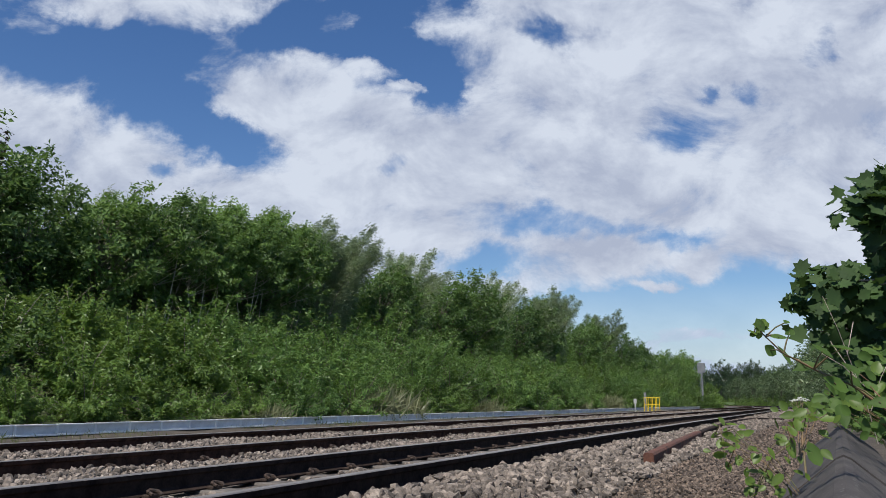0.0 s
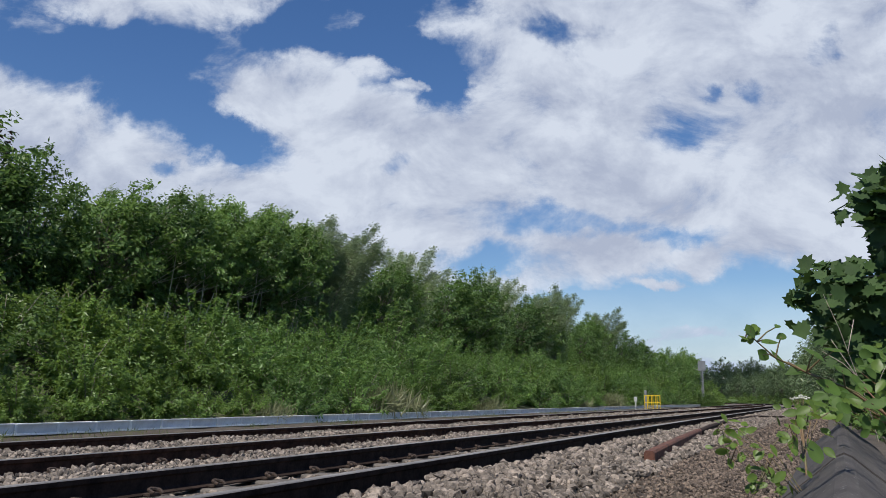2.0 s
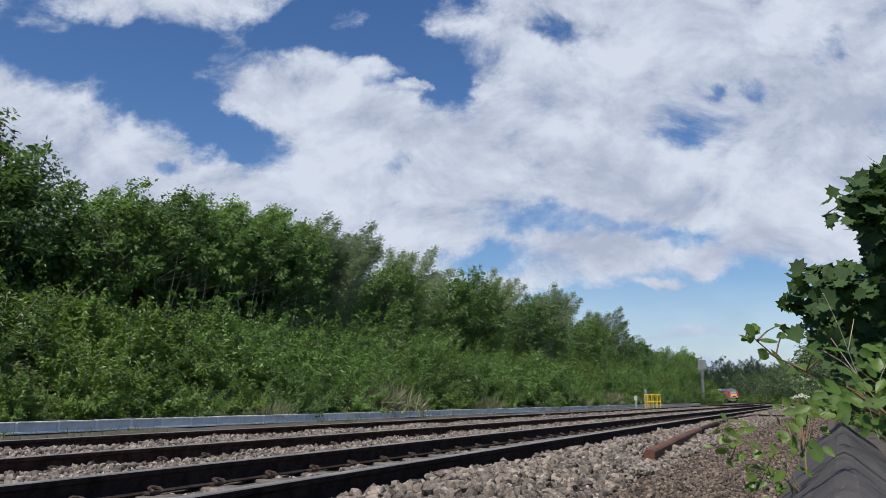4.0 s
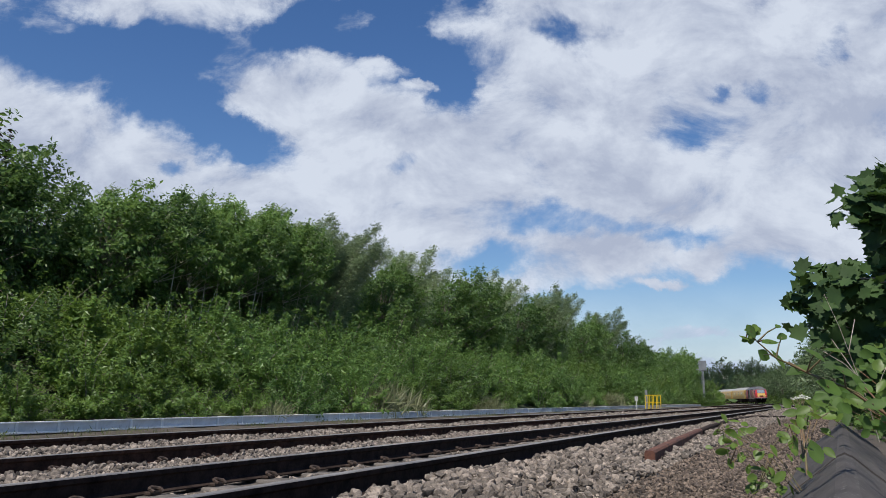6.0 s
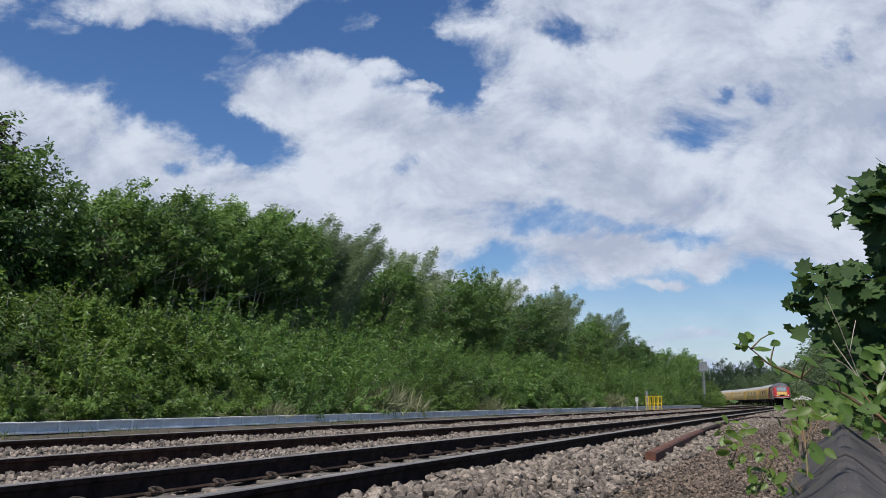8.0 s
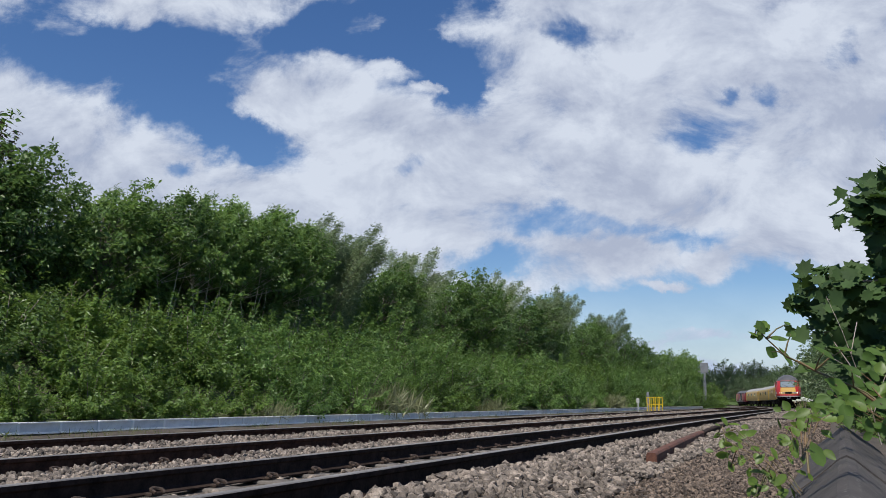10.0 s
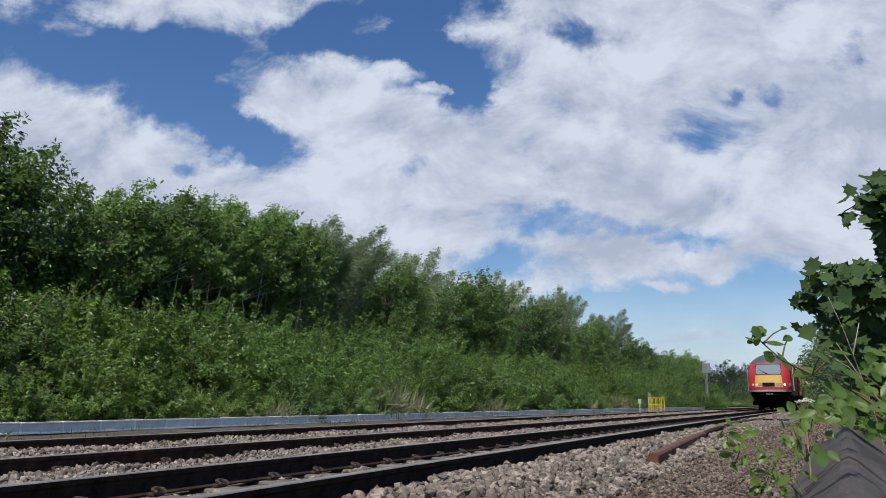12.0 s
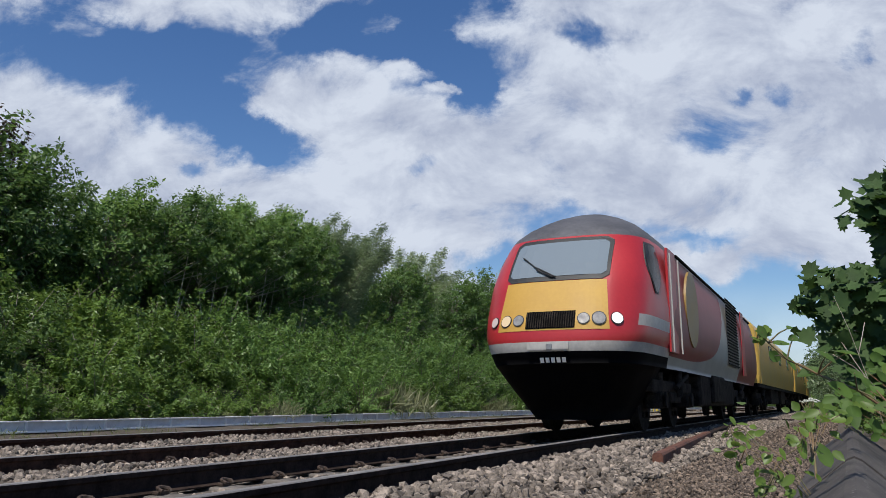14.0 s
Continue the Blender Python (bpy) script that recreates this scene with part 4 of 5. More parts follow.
# a discarded bent rail in the cess

def bar_mesh(name, s0, s1, w, h, z, mat_, n=24):
    s_ = np.linspace(s0, s1, n)
    l_ = np.interp(s_, BAR_S, BAR_L)
    prof = [(-w, 0), (-w, h * 0.8), (-w * 0.7, h), (w * 0.7, h), (w, h * 0.8), (w, 0)]
    rest = z - 0.19 * np.clip(-1.4 - l_, 0, 3)       # follows the slope of the shoulder
    rings = np.stack([on_line(s_, l_ + a, rest + b) for a, b in prof], 1).reshape(-1, 3)
    k = len(prof)
    faces = [(i * k + j, i * k + (j + 1) % k, (i + 1) * k + (j + 1) % k, (i + 1) * k + j) for i in range(n - 1) for j in range(k)]
    faces += [tuple(range(k))[::-1], tuple((n - 1) * k + j for j in range(k))]
    return mesh_of(name, rings, faces, [mat_])


old_rail = tagged(new("discarded_rail", bar_mesh("discarded_rail", 9.5, 15.6, 0.06, 0.12, -0.148, M_RUST)), "rusty brown discarded length of rail lying on stones", "rail")
cable = tagged(new("cable_duct", bar_mesh("cable_duct", 15.7, 36.0, 0.055, 0.10, -0.145, M_RAIL, 40)), "dark rusty cable duct curving along the cess", "cable duct")

# boundary wall with a ridged coping, under the camera
WALL_TURN = 90 - 26.6


def coping_stone(length):
    """A saddleback coping stone with worn edges."""
    nx = int(length / 0.4) + 1
    prof = [(0.168, -0.09), (0.168, -0.012), (0.158, 0.002), (0.11, 0.038), (0.06, 0.078), (0.018, 0.114), (0.0, 0.122),
            (-0.018, 0.114), (-0.06, 0.078), (-0.11, 0.038), (-0.158, 0.002), (-0.168, -0.012), (-0.168, -0.09)]
    verts = []
    for i in range(nx + 1):
        for y, z in prof:
            e = 0.006 if i in (0, nx) else 0
            verts.append((length * i / nx, y * (1 - e * 3), z - e))
    k = len(prof)
    faces = [(i * k + j, i * k + (j + 1) % k, (i + 1) * k + (j + 1) % k, (i + 1) * k + j) for i in range(nx) for j in range(k)]
    faces += [tuple(range(k))[::-1], tuple(nx * k + j for j in range(k))]
    return mesh_of("coping_stone", verts, faces, [M_COPING], smooth=False)


w0 = Vector((math.cos(radians(WALL_TURN)), math.sin(radians(WALL_TURN)), 0)) * -2.6
boundary_wall = tagged(new("wall_boundary"), "low stone boundary wall with dark ridged coping", "wall", kind="structure")
boundary_wall.matrix_basis = pose(w0.x, w0.y, 0.228, 0, 0, WALL_TURN)
for i, (x, ln) in enumerate(((0, 2.2), (2.21, 2.75), (4.97, 2.87), (7.855, 0.34))):
    ob = part("coping_stone", coping_stone(ln - 0.008), None, boundary_wall)
    ob.matrix_basis = pose(x, rv.uniform(-0.003, 0.003), -0.004 * (i % 2), rv.uniform(-0.4, 0.4), 0, 0)
part("masonry", boxed(0, 8.15, -0.13, 0.13, -0.75, -0.093, bevel=0.01), M_COPING, boundary_wall)

# ---------------------------------------------------------------- right-hand growth, far trees


def spot(u, v, depth):
    """A place by its bearing and height tangents from the eye."""
    return Vector((u * depth, depth, EYE_Z + v * depth))


BROAD_MESH = mesh_of("leaf", BROAD, BROAD_F, [M_LEAF_BRAMBLE], smooth=True)
PALE_MESH = mesh_of("leaf", BROAD, BROAD_F, [M_LEAF_LOW], smooth=True)
MAPLE_MESH = mesh_of("leaf", MAPLE, MAPLE_F, [M_LEAF_MAPLE], smooth=True)
rl = np.random.RandomState(17)


def leaf_object(mesh, parent, place, size, face):
    """One leaf under its plant, roughly facing the given way."""
    n = (Vector(face) + Vector(rl.normal(0, 0.45, 3))).normalized()
    q = n.to_track_quat("Z", "Y") @ Euler((0, 0, rl.uniform(0, 6.28))).to_quaternion()
    ob = new("leaf", mesh)
    ob.parent = parent
    ob.matrix_basis = Matrix.LocRotScale(Vector(place) - PLANT_BASE[parent], q, Vector((size, size * rl.uniform(0.9, 1.15), size)))
    return ob


PLANT_BASE = {}


def plant_root(name, label, category, base, group):
    ob = tagged(new(name), label, category, group)
    ob.matrix_basis = Matrix.Translation(base)
    PLANT_BASE[ob] = Vector(base)
    return ob


def stem_part(parent, chains, mat_, name="stem", n=6):
    b = PLANT_BASE[parent]
    return part(name, limb_mesh(name, [[(tuple(Vector(p) - b), r) for p, r in ch] for ch in chains], mat_, n), None, parent)


# arching bramble shoot over the wall
arch = plant_root("bramble", "arching bramble shoot with pale green leaves by the wall", "bramble", (1.05, 1.62, 0.2), "brambles by the wall")
ARCH = [(0.397, 0.085, 0.031), (0.389, 0.074, 0.022), (0.420, 0.071, 0.040), (0.435, 0.078, 0.033), (0.431, 0.091, 0.025), (0.411, 0.056, 0.045),
        (0.428, 0.050, 0.050), (0.474, 0.056, 0.056), (0.500, 0.061, 0.050), (0.489, 0.016, 0.067), (0.508, 0.036, 0.050), (0.452, 0.036, 0.061),
        (0.516, 0.009, 0.045), (0.534, 0.016, 0.045), (0.543, -0.005, 0.050)]
STEM = [(0.62, -0.09), (0.555, -0.015), (0.51, 0.016), (0.463, 0.034), (0.426, 0.052), (0.404, 0.072), (0.394, 0.083)]
chain = [(tuple(spot(u, v, 1.5)), 0.0026 * (1.1 - i / 8)) for i, (u, v) in enumerate(STEM)]
chains = [chain]
for q in range(7):      # young leaves crowd the tip
    leaf_object(PALE_MESH, arch, Vector(chain[-1][0]) + Vector(rl.normal(0, 0.010, 3)), rl.uniform(0.018, 0.028), (-0.2, -0.8, 0.5))
for u, v, size in ARCH:
    p = spot(u, v, 1.5 + rl.uniform(-0.08, 0.08))
    leaf_object(BROAD_MESH, arch, p, size * 0.8, (-0.15, -0.85, 0.5))
    q = min((Vector(c[0]) for c in chain), key=lambda c: (c - p).length)
    chains.append([(tuple(q), 0.0018), (tuple(p * 0.5 + q * 0.5 + Vector((0, 0, 0.004))), 0.0014), (tuple(p), 0.001)])
for ch in chains:
    stem_part(arch, [ch], M_STEM)

low = plant_root("bramble", "low trailing bramble with light green leaves on the cess", "bramble", (0.85, 1.9, 0.15), "brambles by the wall")
LOW = [(0.362, -0.039, 0.054), (0.378, -0.038, 0.048), (0.345, -0.039, 0.042), (0.358, -0.049, 0.040), (0.392, -0.057, 0.051), (0.360, -0.076, 0.051),
        (0.375, -0.071, 0.040), (0.397, -0.083, 0.054), (0.409, -0.089, 0.059), (0.399, -0.102, 0.056), (0.386, -0.098, 0.048), (0.389, -0.110, 0.056),
        (0.417, -0.099, 0.042), (0.436, -0.032, 0.064), (0.441, -0.049, 0.071), (0.428, -0.042, 0.051), (0.449, -0.015, 0.059), (0.457, -0.029, 0.064),
        (0.468, -0.019, 0.056), (0.433, -0.069, 0.045), (0.449, -0.069, 0.048), (0.448, -0.008, 0.042), (0.476, -0.008, 0.056), (0.490, -0.012, 0.051)]
chains, last = [], Vector((0.86, 1.85, 0.22))
for i, (u, v, size) in enumerate(LOW):
    p = spot(u, v, 1.9 + rl.uniform(-0.15, 0.15))
    for q in range(4):
        leaf_object(PALE_MESH, low, p + Vector(rl.normal(0, 0.024, 3)) * (q > 0), size * rl.uniform(0.4, 0.72), (-0.1, -0.7, 0.65))
    chains.append([(tuple(last), 0.0013), (tuple((p + last) / 2 + Vector((0.01, 0.02, 0.03))), 0.0012), (tuple(p), 0.0008)])
    if i % 3 == 2:
        last = p
for ch in chains:
    stem_part(low, [ch], M_STEM)

mass = plant_root("bramble", "thick bramble tangle growing behind the wall", "bramble", (1.55, 2.5, 0.1), "brambles by the wall")
chains = []
for i in range(300):
    d = rl.uniform(2.2, 4.2)
    u, v = rl.uniform(0.46, 0.66), rl.uniform(-0.045, 0.085)
    if v > 0.05 + 0.8 * (u - 0.53) or v < -0.01 - 0.9 * abs(u - 0.5) and u < 0.54:
        continue
    p = spot(u, v - 0.02 * (d < 2.4), d)
    leaf_object(BROAD_MESH if rl.uniform() < 0.8 else PALE_MESH, mass, p, rl.uniform(0.035, 0.07), (-0.2, -0.7, 0.65))
    if i % 5 == 0:
        g = Vector((p.x + rl.uniform(0.25, 0.5), p.y + rl.uniform(-0.1, 0.2), 0.1))
        chains.append([(tuple(g), 0.0022), (tuple((p + g) / 2 + Vector((0.06, 0.03, 0.06))), 0.0018), (tuple(p), 0.001)])
for ch in chains:
    stem_part(mass, [ch], M_STEM)

# white umbel and bare twigs
umbel = plant_root("hogweed", "white flowering umbel on a green stalk", "wildflower", (1.05, 2.35, 0.0), "")
fb = bmesh.new()
top = spot(0.452, 0.0, 2.3)
chains = [[((1.08, 2.36, -0.3), 0.004), (tuple(top - Vector((0, 0, 0.05))), 0.003)]]
for i in range(34):
    a, r = rl.uniform(0, 6.28), 0.026 * math.sqrt(rl.uniform(0, 1))
    q = top + Vector((math.cos(a) * r, math.sin(a) * r, 0.012 - 12 * r * r + rl.uniform(-0.003, 0.003)))
    bmesh.ops.create_icosphere(fb, subdivisions=1, radius=0.0034, matrix=Matrix.Translation(q - PLANT_BASE[umbel]) @ Matrix.Diagonal((1, 1, 0.6, 1)))
    if i % 4 == 0:
        chains.append([(tuple(top - Vector((0, 0, 0.05))), 0.001), (tuple(q), 0.0007)])
part("flower_head", fb, M_FLOWER, umbel, "white flower head")
stem_part(umbel, chains, M_STEM)
twigs = plant_root("dead_twig", "bare pale dead twigs rising from the brambles", "twig", (1.7, 3.0, 0.2), "")
T3 = [[(0.545, -0.05), (0.535, 0.0), (0.508, 0.09), (0.492, 0.132)], [(0.54, -0.01), (0.556, 0.03), (0.57, 0.055)], [(0.535, 0.02), (0.51, 0.045), (0.485, 0.06)], [(0.517, 0.06), (0.528, 0.10)], [(0.525, 0.03), (0.497, 0.075)]]
for c in T3:
    stem_part(twigs, [[(tuple(spot(u, v, 3.0)), 0.0017 * (1 - 0.2 * i)) for i, (u, v) in enumerate(c)]], M_TWIG, "twig")

# sycamore sapling: leafy branches reach in over the wall
syc = plant_root("sycamore_sapling", "dark green sycamore sapling with lobed leaves behind the wall", "tree", (3.0, 4.4, -0.3), "")
SYC = [
        (0.568, 0.288), (0.581, 0.276), (0.551, 0.265), (0.570, 0.250), (0.540, 0.235), (0.527, 0.246),
        (0.558, 0.224), (0.576, 0.224), (0.559, 0.201), (0.572, 0.187), (0.454, 0.159), (0.477, 0.156),
        (0.449, 0.139), (0.450, 0.121), (0.480, 0.128), (0.507, 0.150), (0.517, 0.139), (0.532, 0.146),
        (0.554, 0.150), (0.471, 0.107), (0.455, 0.085), (0.493, 0.107), (0.522, 0.114), (0.551, 0.118),
        (0.505, 0.085), (0.534, 0.086), (0.559, 0.093), (0.560, 0.065), (0.538, 0.051), (0.499, 0.057)]
trunk = [((3.0, 4.4, -0.4), 0.05), ((2.9, 4.35, 0.6), 0.042), ((2.72, 4.25, 1.3), 0.03), ((2.6, 4.15, 1.9), 0.015)]
chains = [trunk]
for i, (u, v) in enumerate(SYC):
    c = spot(u + 0.014, v, 4.0 + rl.uniform(-0.35, 0.35))
    k = min(1.0, max(0.2, (c.z + 0.3) / 2.2))
    b = Vector([np.interp(k, (0, 0.45, 0.75, 1), [t[0][j] for t in trunk]) for j in (0, 1, 2)])
    chains.append([(tuple(b), 0.012), (tuple((b + c) / 2 + Vector((0, 0, 0.10))), 0.007), (tuple(c), 0.003)])
    for q in range(20 if u > 0.5 else 11):
        leaf_object(MAPLE_MESH, syc, c + Vector(rl.normal(0, 1, 3)) * (0.05 if u > 0.5 else 0.042), rl.uniform(0.062, 0.095), (-0.3, -0.55, 0.6))
for i in range(1500):
    u, v = rl.uniform(0.495, 0.70), rl.uniform(-0.01, 0.33)
    c = spot(u, v, rl.uniform(4.1, 5.2))
    if v > np.interp(u, (0.495, 0.53, 0.55, 0.565, 0.60, 0.70), (0.07, 0.12, 0.14, 0.25, 0.30, 0.32)):
        continue
    leaf_object(MAPLE_MESH, syc, c, rl.uniform(0.065, 0.1), (-0.3, -0.55, 0.6))
stem_part(syc, chains[:1], M_BARK, "trunk")
for ch in chains[1:]:
    stem_part(syc, [ch], M_BARK, "branch", 5)

# scrub on the camera's side farther on, and the woods behind the curve
MID = build_tree("grey-green bushy tree beside the line", 5.0, 2.0, 31, M_LEAF_FAR, 170, 62, 0.13, 0.08, 0.4, "bushes on the near side", 3)
for s, left, h in ((58, -4.6, 4.6), (66, -5.2, 5.2), (52, -6.2, 5.0), (74, -4.4, 4.6), (84, -5.4, 5.4), (47, -7.6, 5.2), (96, -5.2, 4.6), (110, -6, 5), (126, -7, 6), (40, -6.2, 3.6), (33, -6.4, 3.0), (62, -8.0, 6.0), (150, -6.8, 9.0), (135, -6.6, 8.6), (118, -6.2, 8.0), (101, -5.9, 7.2), (87, -5.7, 6.8), (73, -6.0, 6.4), (78, -5.2, 8.4), (69, -5.0, 7.2), (92, -5.2, 9.0), (112, -5.6, 10.0)):
    swaying.append(plant(MID, s, left, rv.uniform(-30, 30), h / 5.0, -0.3))
for s, left, sc in ((36, -4.6, 0.7), (42, -4.2, 0.8), (28, -4.6, 0.6), (22, -5.0, 0.7), (50, -4.0, 0.7)):
    plant(SHRUBS[rv.randint(4)], s, left, rv.uniform(0, 360), sc, -0.32)
DARK = build_shrub("dark green thicket shrub behind the boundary wall", 1.7, 1.25, 9, M_LEAF_MAPLE, 5600, 0.11, "bushes on the near side")
for s, left, sc in ((14, -5.7, 1.0), (18, -5.7, 1.2), (23, -5.5, 1.2), (28, -5.4, 1.3), (11, -5.6, 0.9)):
    plant(DARK, s, left, rv.uniform(0, 360), sc, -0.3)
for s, left, sc in ((101, 8.6, 1.15), (106, 8.3, 1.2), (97, 9.4, 1.2), (110, 8.8, 1.3)):
    plant(SHRUBS[rv.randint(4)], s, left, rv.uniform(0, 360), sc, -0.35)
FAR = [build_tree("distant rounded woodland tree beyond the curve", 12.0, 4.6, sd, M_LEAF_FAR, 210, 46, 0.36, 0.05, 0.2, "woods beyond the curve", 2) for sd in (51, 52)]
for i in range(30):
    s = 150 + i * 7.2 + rv.uniform(-2, 2)
    plant(FAR[i % 2], s, -9.5 - (i % 3) * 4.0 + rv.uniform(-1, 1), rv.uniform(0, 360), rv.uniform(0.68, 0.9) * (0.75 if s < 190 else 1.0), -0.5)
for i in range(22):
    plant(SHRUBS[rv.randint(4)], 165 + i * 8.0, -6.0 + rv.uniform(-0.6, 0.4), rv.uniform(0, 360), rv.uniform(1.3, 2.0), -0.4)
for i in range(9):
    plant(FAR[i % 2], 150 + i * 15 + rv.uniform(-3, 3), 17 + rv.uniform(-1, 2), rv.uniform(0, 360), rv.uniform(0.6, 0.72), 0.0)
for s, left, sc in ((120, 10.5, 1.5), (128, 11, 1.7), (136, 10.5, 1.5), (146, 11, 1.8), (156, 11, 1.7), (168, 11.5, 1.9), (180, 12, 2.0), (195, 12, 2.0), (214, 12, 2.0)):
    plant(SHRUBS[rv.randint(4)], s, left, rv.uniform(0, 360), sc)

for i, u in enumerate(np.linspace(0.27, 0.52, 19)):
    y = 400 + 30 * (i % 3)
    x_, s_ = u * y, rv.uniform(1.4, 1.75) * (1 + 1.6 * max(0, u - 0.36))
    ob = copy_thing(FAR[i % 2], Matrix.LocRotScale((x_, y, -1.4), Euler((0, 0, rv.uniform(0, 6))), None))
    ob.scale = (s_, s_, s_)

# ---------------------------------------------------------------- train
SPEED, S_END = 22.0, 11.1


def nose_s(t):
    return S_END + SPEED * (14 - t) + 0.047 * (14 - t) ** 2


SKIRT_LEVELS = (0.2, 0.42, 0.6, 0.85, 1.0)
LEVELS = (1.0, 1.08, 1.17, 1.31, 1.38, 1.48, 1.55, 1.63, 1.72, 1.95, 2.1, 2.22, 2.33, 2.6, 2.9, 3.01, 3.11, 3.27, 3.41, 3.53, 3.63, 3.70, 3.74)


def half_width(z):
    return float(np.interp(z, (0.2, 0.6, 1.0, 1.17, 1.4, 1.8, 2.33, 2.71, 3.01, 3.16, 3.31, 3.43, 3.54, 3.63, 3.70, 3.74), (0.71, 0.97, 1.22, 1.27, 1.345, 1.37, 1.335, 1.28, 1.2, 1.11, 0.97, 0.82, 0.64, 0.46, 0.26, 0.06)))


def nose_back(z):
    return float(np.interp(z, (0.2, 0.6, 1.0, 1.2, 1.4, 1.6, 2.22, 2.52, 2.96, 3.11, 3.31, 3.51, 3.66, 3.74), (0.72, 0.40, 0.10, 0.0, 0.0, 0.05, 0.30, 0.50, 0.86, 1.0, 1.3, 1.75, 2.25, 2.9)))


def narrowing(x):
    """The cab narrows towards its front."""
    return float(np.interp(x, (0, 0.6, 3.4), (0.925, 0.94, 1.0)))


Y_CUTS = (0, 0.16, 0.33, 0.5, 0.64, 0.70, 0.78, 0.86, 0.92, 0.96, 0.985, 1.0)
CORNER, POWER = 1.15, 2.9


def nose_point(u, z):
    """A place on the nose: u from -1 to 1 across it, at height z."""
    w = half_width(z)
    x = nose_back(z) + CORNER * (1 - (1 - abs(u) ** POWER) ** (1 / POWER))
    return (x, u * w * narrowing(x), z)


def nose_at(y, z, proud=0.0):
    x = 0.4
    for _ in range(4):
        x, _, _ = nose_point(max(-0.999, min(0.999, y / (half_width(z) * narrowing(x)))), z)
    return (x - proud, y, z)


def hull(levels, front, sides, end, width=half_width, narrow=lambda x: 1.0):
    """Rings of a car body, each a level outline from the rear left round the nose to the rear right."""
    rings = []
    for z in levels:
        w = width(z)
        nose = [front(u, z) for u in [-c for c in Y_CUTS[::-1]] + list(Y_CUTS[1:])]
        start = nose[0][0]
        flank = [start + (end - start) * f for f in sides]
        rings.append([(x, -w * narrow(x), z) for x in flank[::-1]] + nose + [(x, w * narrow(x), z) for x in flank])
    n, k = len(rings), len(rings[0])
    verts = [p for ring in rings for p in ring]
    faces = [(i * k + j, i * k + j + 1, (i + 1) * k + j + 1, (i + 1) * k + j) for i in range(n - 1) for j in range(k - 1)]
    faces += [(i * k + k - 1, i * k, (i + 1) * k, (i + 1) * k + k - 1) for i in range(n - 1)]
    faces += [tuple(range(k)), tuple((n - 1) * k + j for j in reversed(range(k)))]
    return verts, faces


def livery_material():
    """Flank paint: plum red with a pale grey sweep rising from the sill."""
    m, n, l, b = nodes_of("red and grey flank livery")
    co, sep = n.new("ShaderNodeTexCoord"), n.new("ShaderNodeSeparateXYZ")
    l.new(co.outputs["Object"], sep.inputs[0])
    curve = n.new("ShaderNodeFloatCurve")
    pts = curve.mapping.curves[0].points
    pts[0].location, pts[1].location = (0.0, 0.30), (1.0, 0.98)
    for x, y in ((0.14, 0.30), (0.24, 0.30), (0.32, 0.315), (0.41, 0.37), (0.47, 0.48), (0.53, 0.70), (0.58, 0.98)):
        pts.new(x, y)
    curve.mapping.update()
    sx = n.new("ShaderNodeMath")
    sx.operation = "DIVIDE"
    sx.inputs[1].default_value = 17.8
    l.new(sep.outputs[0], sx.inputs[0])
    l.new(sx.outputs[0], curve.inputs["Value"])
    sz = n.new("ShaderNodeMath")
    sz.operation = "DIVIDE"
    sz.inputs[1].default_value = 4.0
    l.new(sep.outputs[2], sz.inputs[0])
    below = n.new("ShaderNodeMath")
    below.operation = "LESS_THAN"
    l.new(sz.outputs[0], below.inputs[0])
    l.new(curve.outputs[0], below.inputs[1])
    rear = n.new("ShaderNodeMath")
    rear.operation = "LESS_THAN"
    rear.inputs[1].default_value = 12.4
    l.new(sep.outputs[0], rear.inputs[0])
    both = n.new("ShaderNodeMath")
    both.operation = "MULTIPLY"
    l.new(below.outputs[0], both.inputs[0])
    l.new(rear.outputs[0], both.inputs[1])
    dirt = n.new("ShaderNodeTexNoise")
    dirt.inputs["Scale"].default_value, dirt.inputs["Detail"].default_value = 2.0, 6
    l.new(co.outputs["Object"], dirt.inputs[0])
    red, grey, mix = n.new("ShaderNodeMix"), n.new("ShaderNodeMix"), n.new("ShaderNodeMix")
    for x in (red, grey, mix):
        x.data_type = "RGBA"
    red.inputs[6].default_value, red.inputs[7].default_value = (0.17, 0.026, 0.03, 1), (0.25, 0.04, 0.042, 1)
    grey.inputs[6].default_value, grey.inputs[7].default_value = (0.24, 0.23, 0.20, 1), (0.40, 0.385, 0.35, 1)
    l.new(dirt.outputs[0], red.inputs[0])
    l.new(dirt.outputs[0], grey.inputs[0])
    l.new(both.outputs[0], mix.inputs[0])
    l.new(red.outputs[2], mix.inputs[6])
    l.new(grey.outputs[2], mix.inputs[7])
    l.new(mix.outputs[2], b.inputs["Base Color"])
    b.inputs["Roughness"].default_value = 0.45
    b.inputs["Specular IOR Level"].default_value = 0.22
    return m


M_FLANK = livery_material()


def power_car_body(end=17.6):
    """The body shell in its paint regions: skirt, band, red cab, yellow nose, roof, flank."""
    sides = (0.04, 0.07, 0.1, 0.14, 0.2, 0.35, 0.5, 0.65, 0.8, 0.9, 1.0)
    v, f = hull(LEVELS, nose_point, sides, end, narrow=narrowing)
    slots = []
    for face in f:
        c = np.mean([v[i] for i in face], 0)
        x, y, z = c
        if x <= 2.4 and z < 1.17 or len(face) > 4 and z < 1.1:
            k = 0
        elif z > 3.01:
            k = 3
        elif x > 2.4:
            k = 4
        elif z < 1.31:
            k = 1
        elif 1.55 < z < 1.72 and abs(y) > 0.86 * half_width(z) and x < 2.5:
            k = 1
        else:
            k = 2
        slots.append(k)
    return v, f, slots


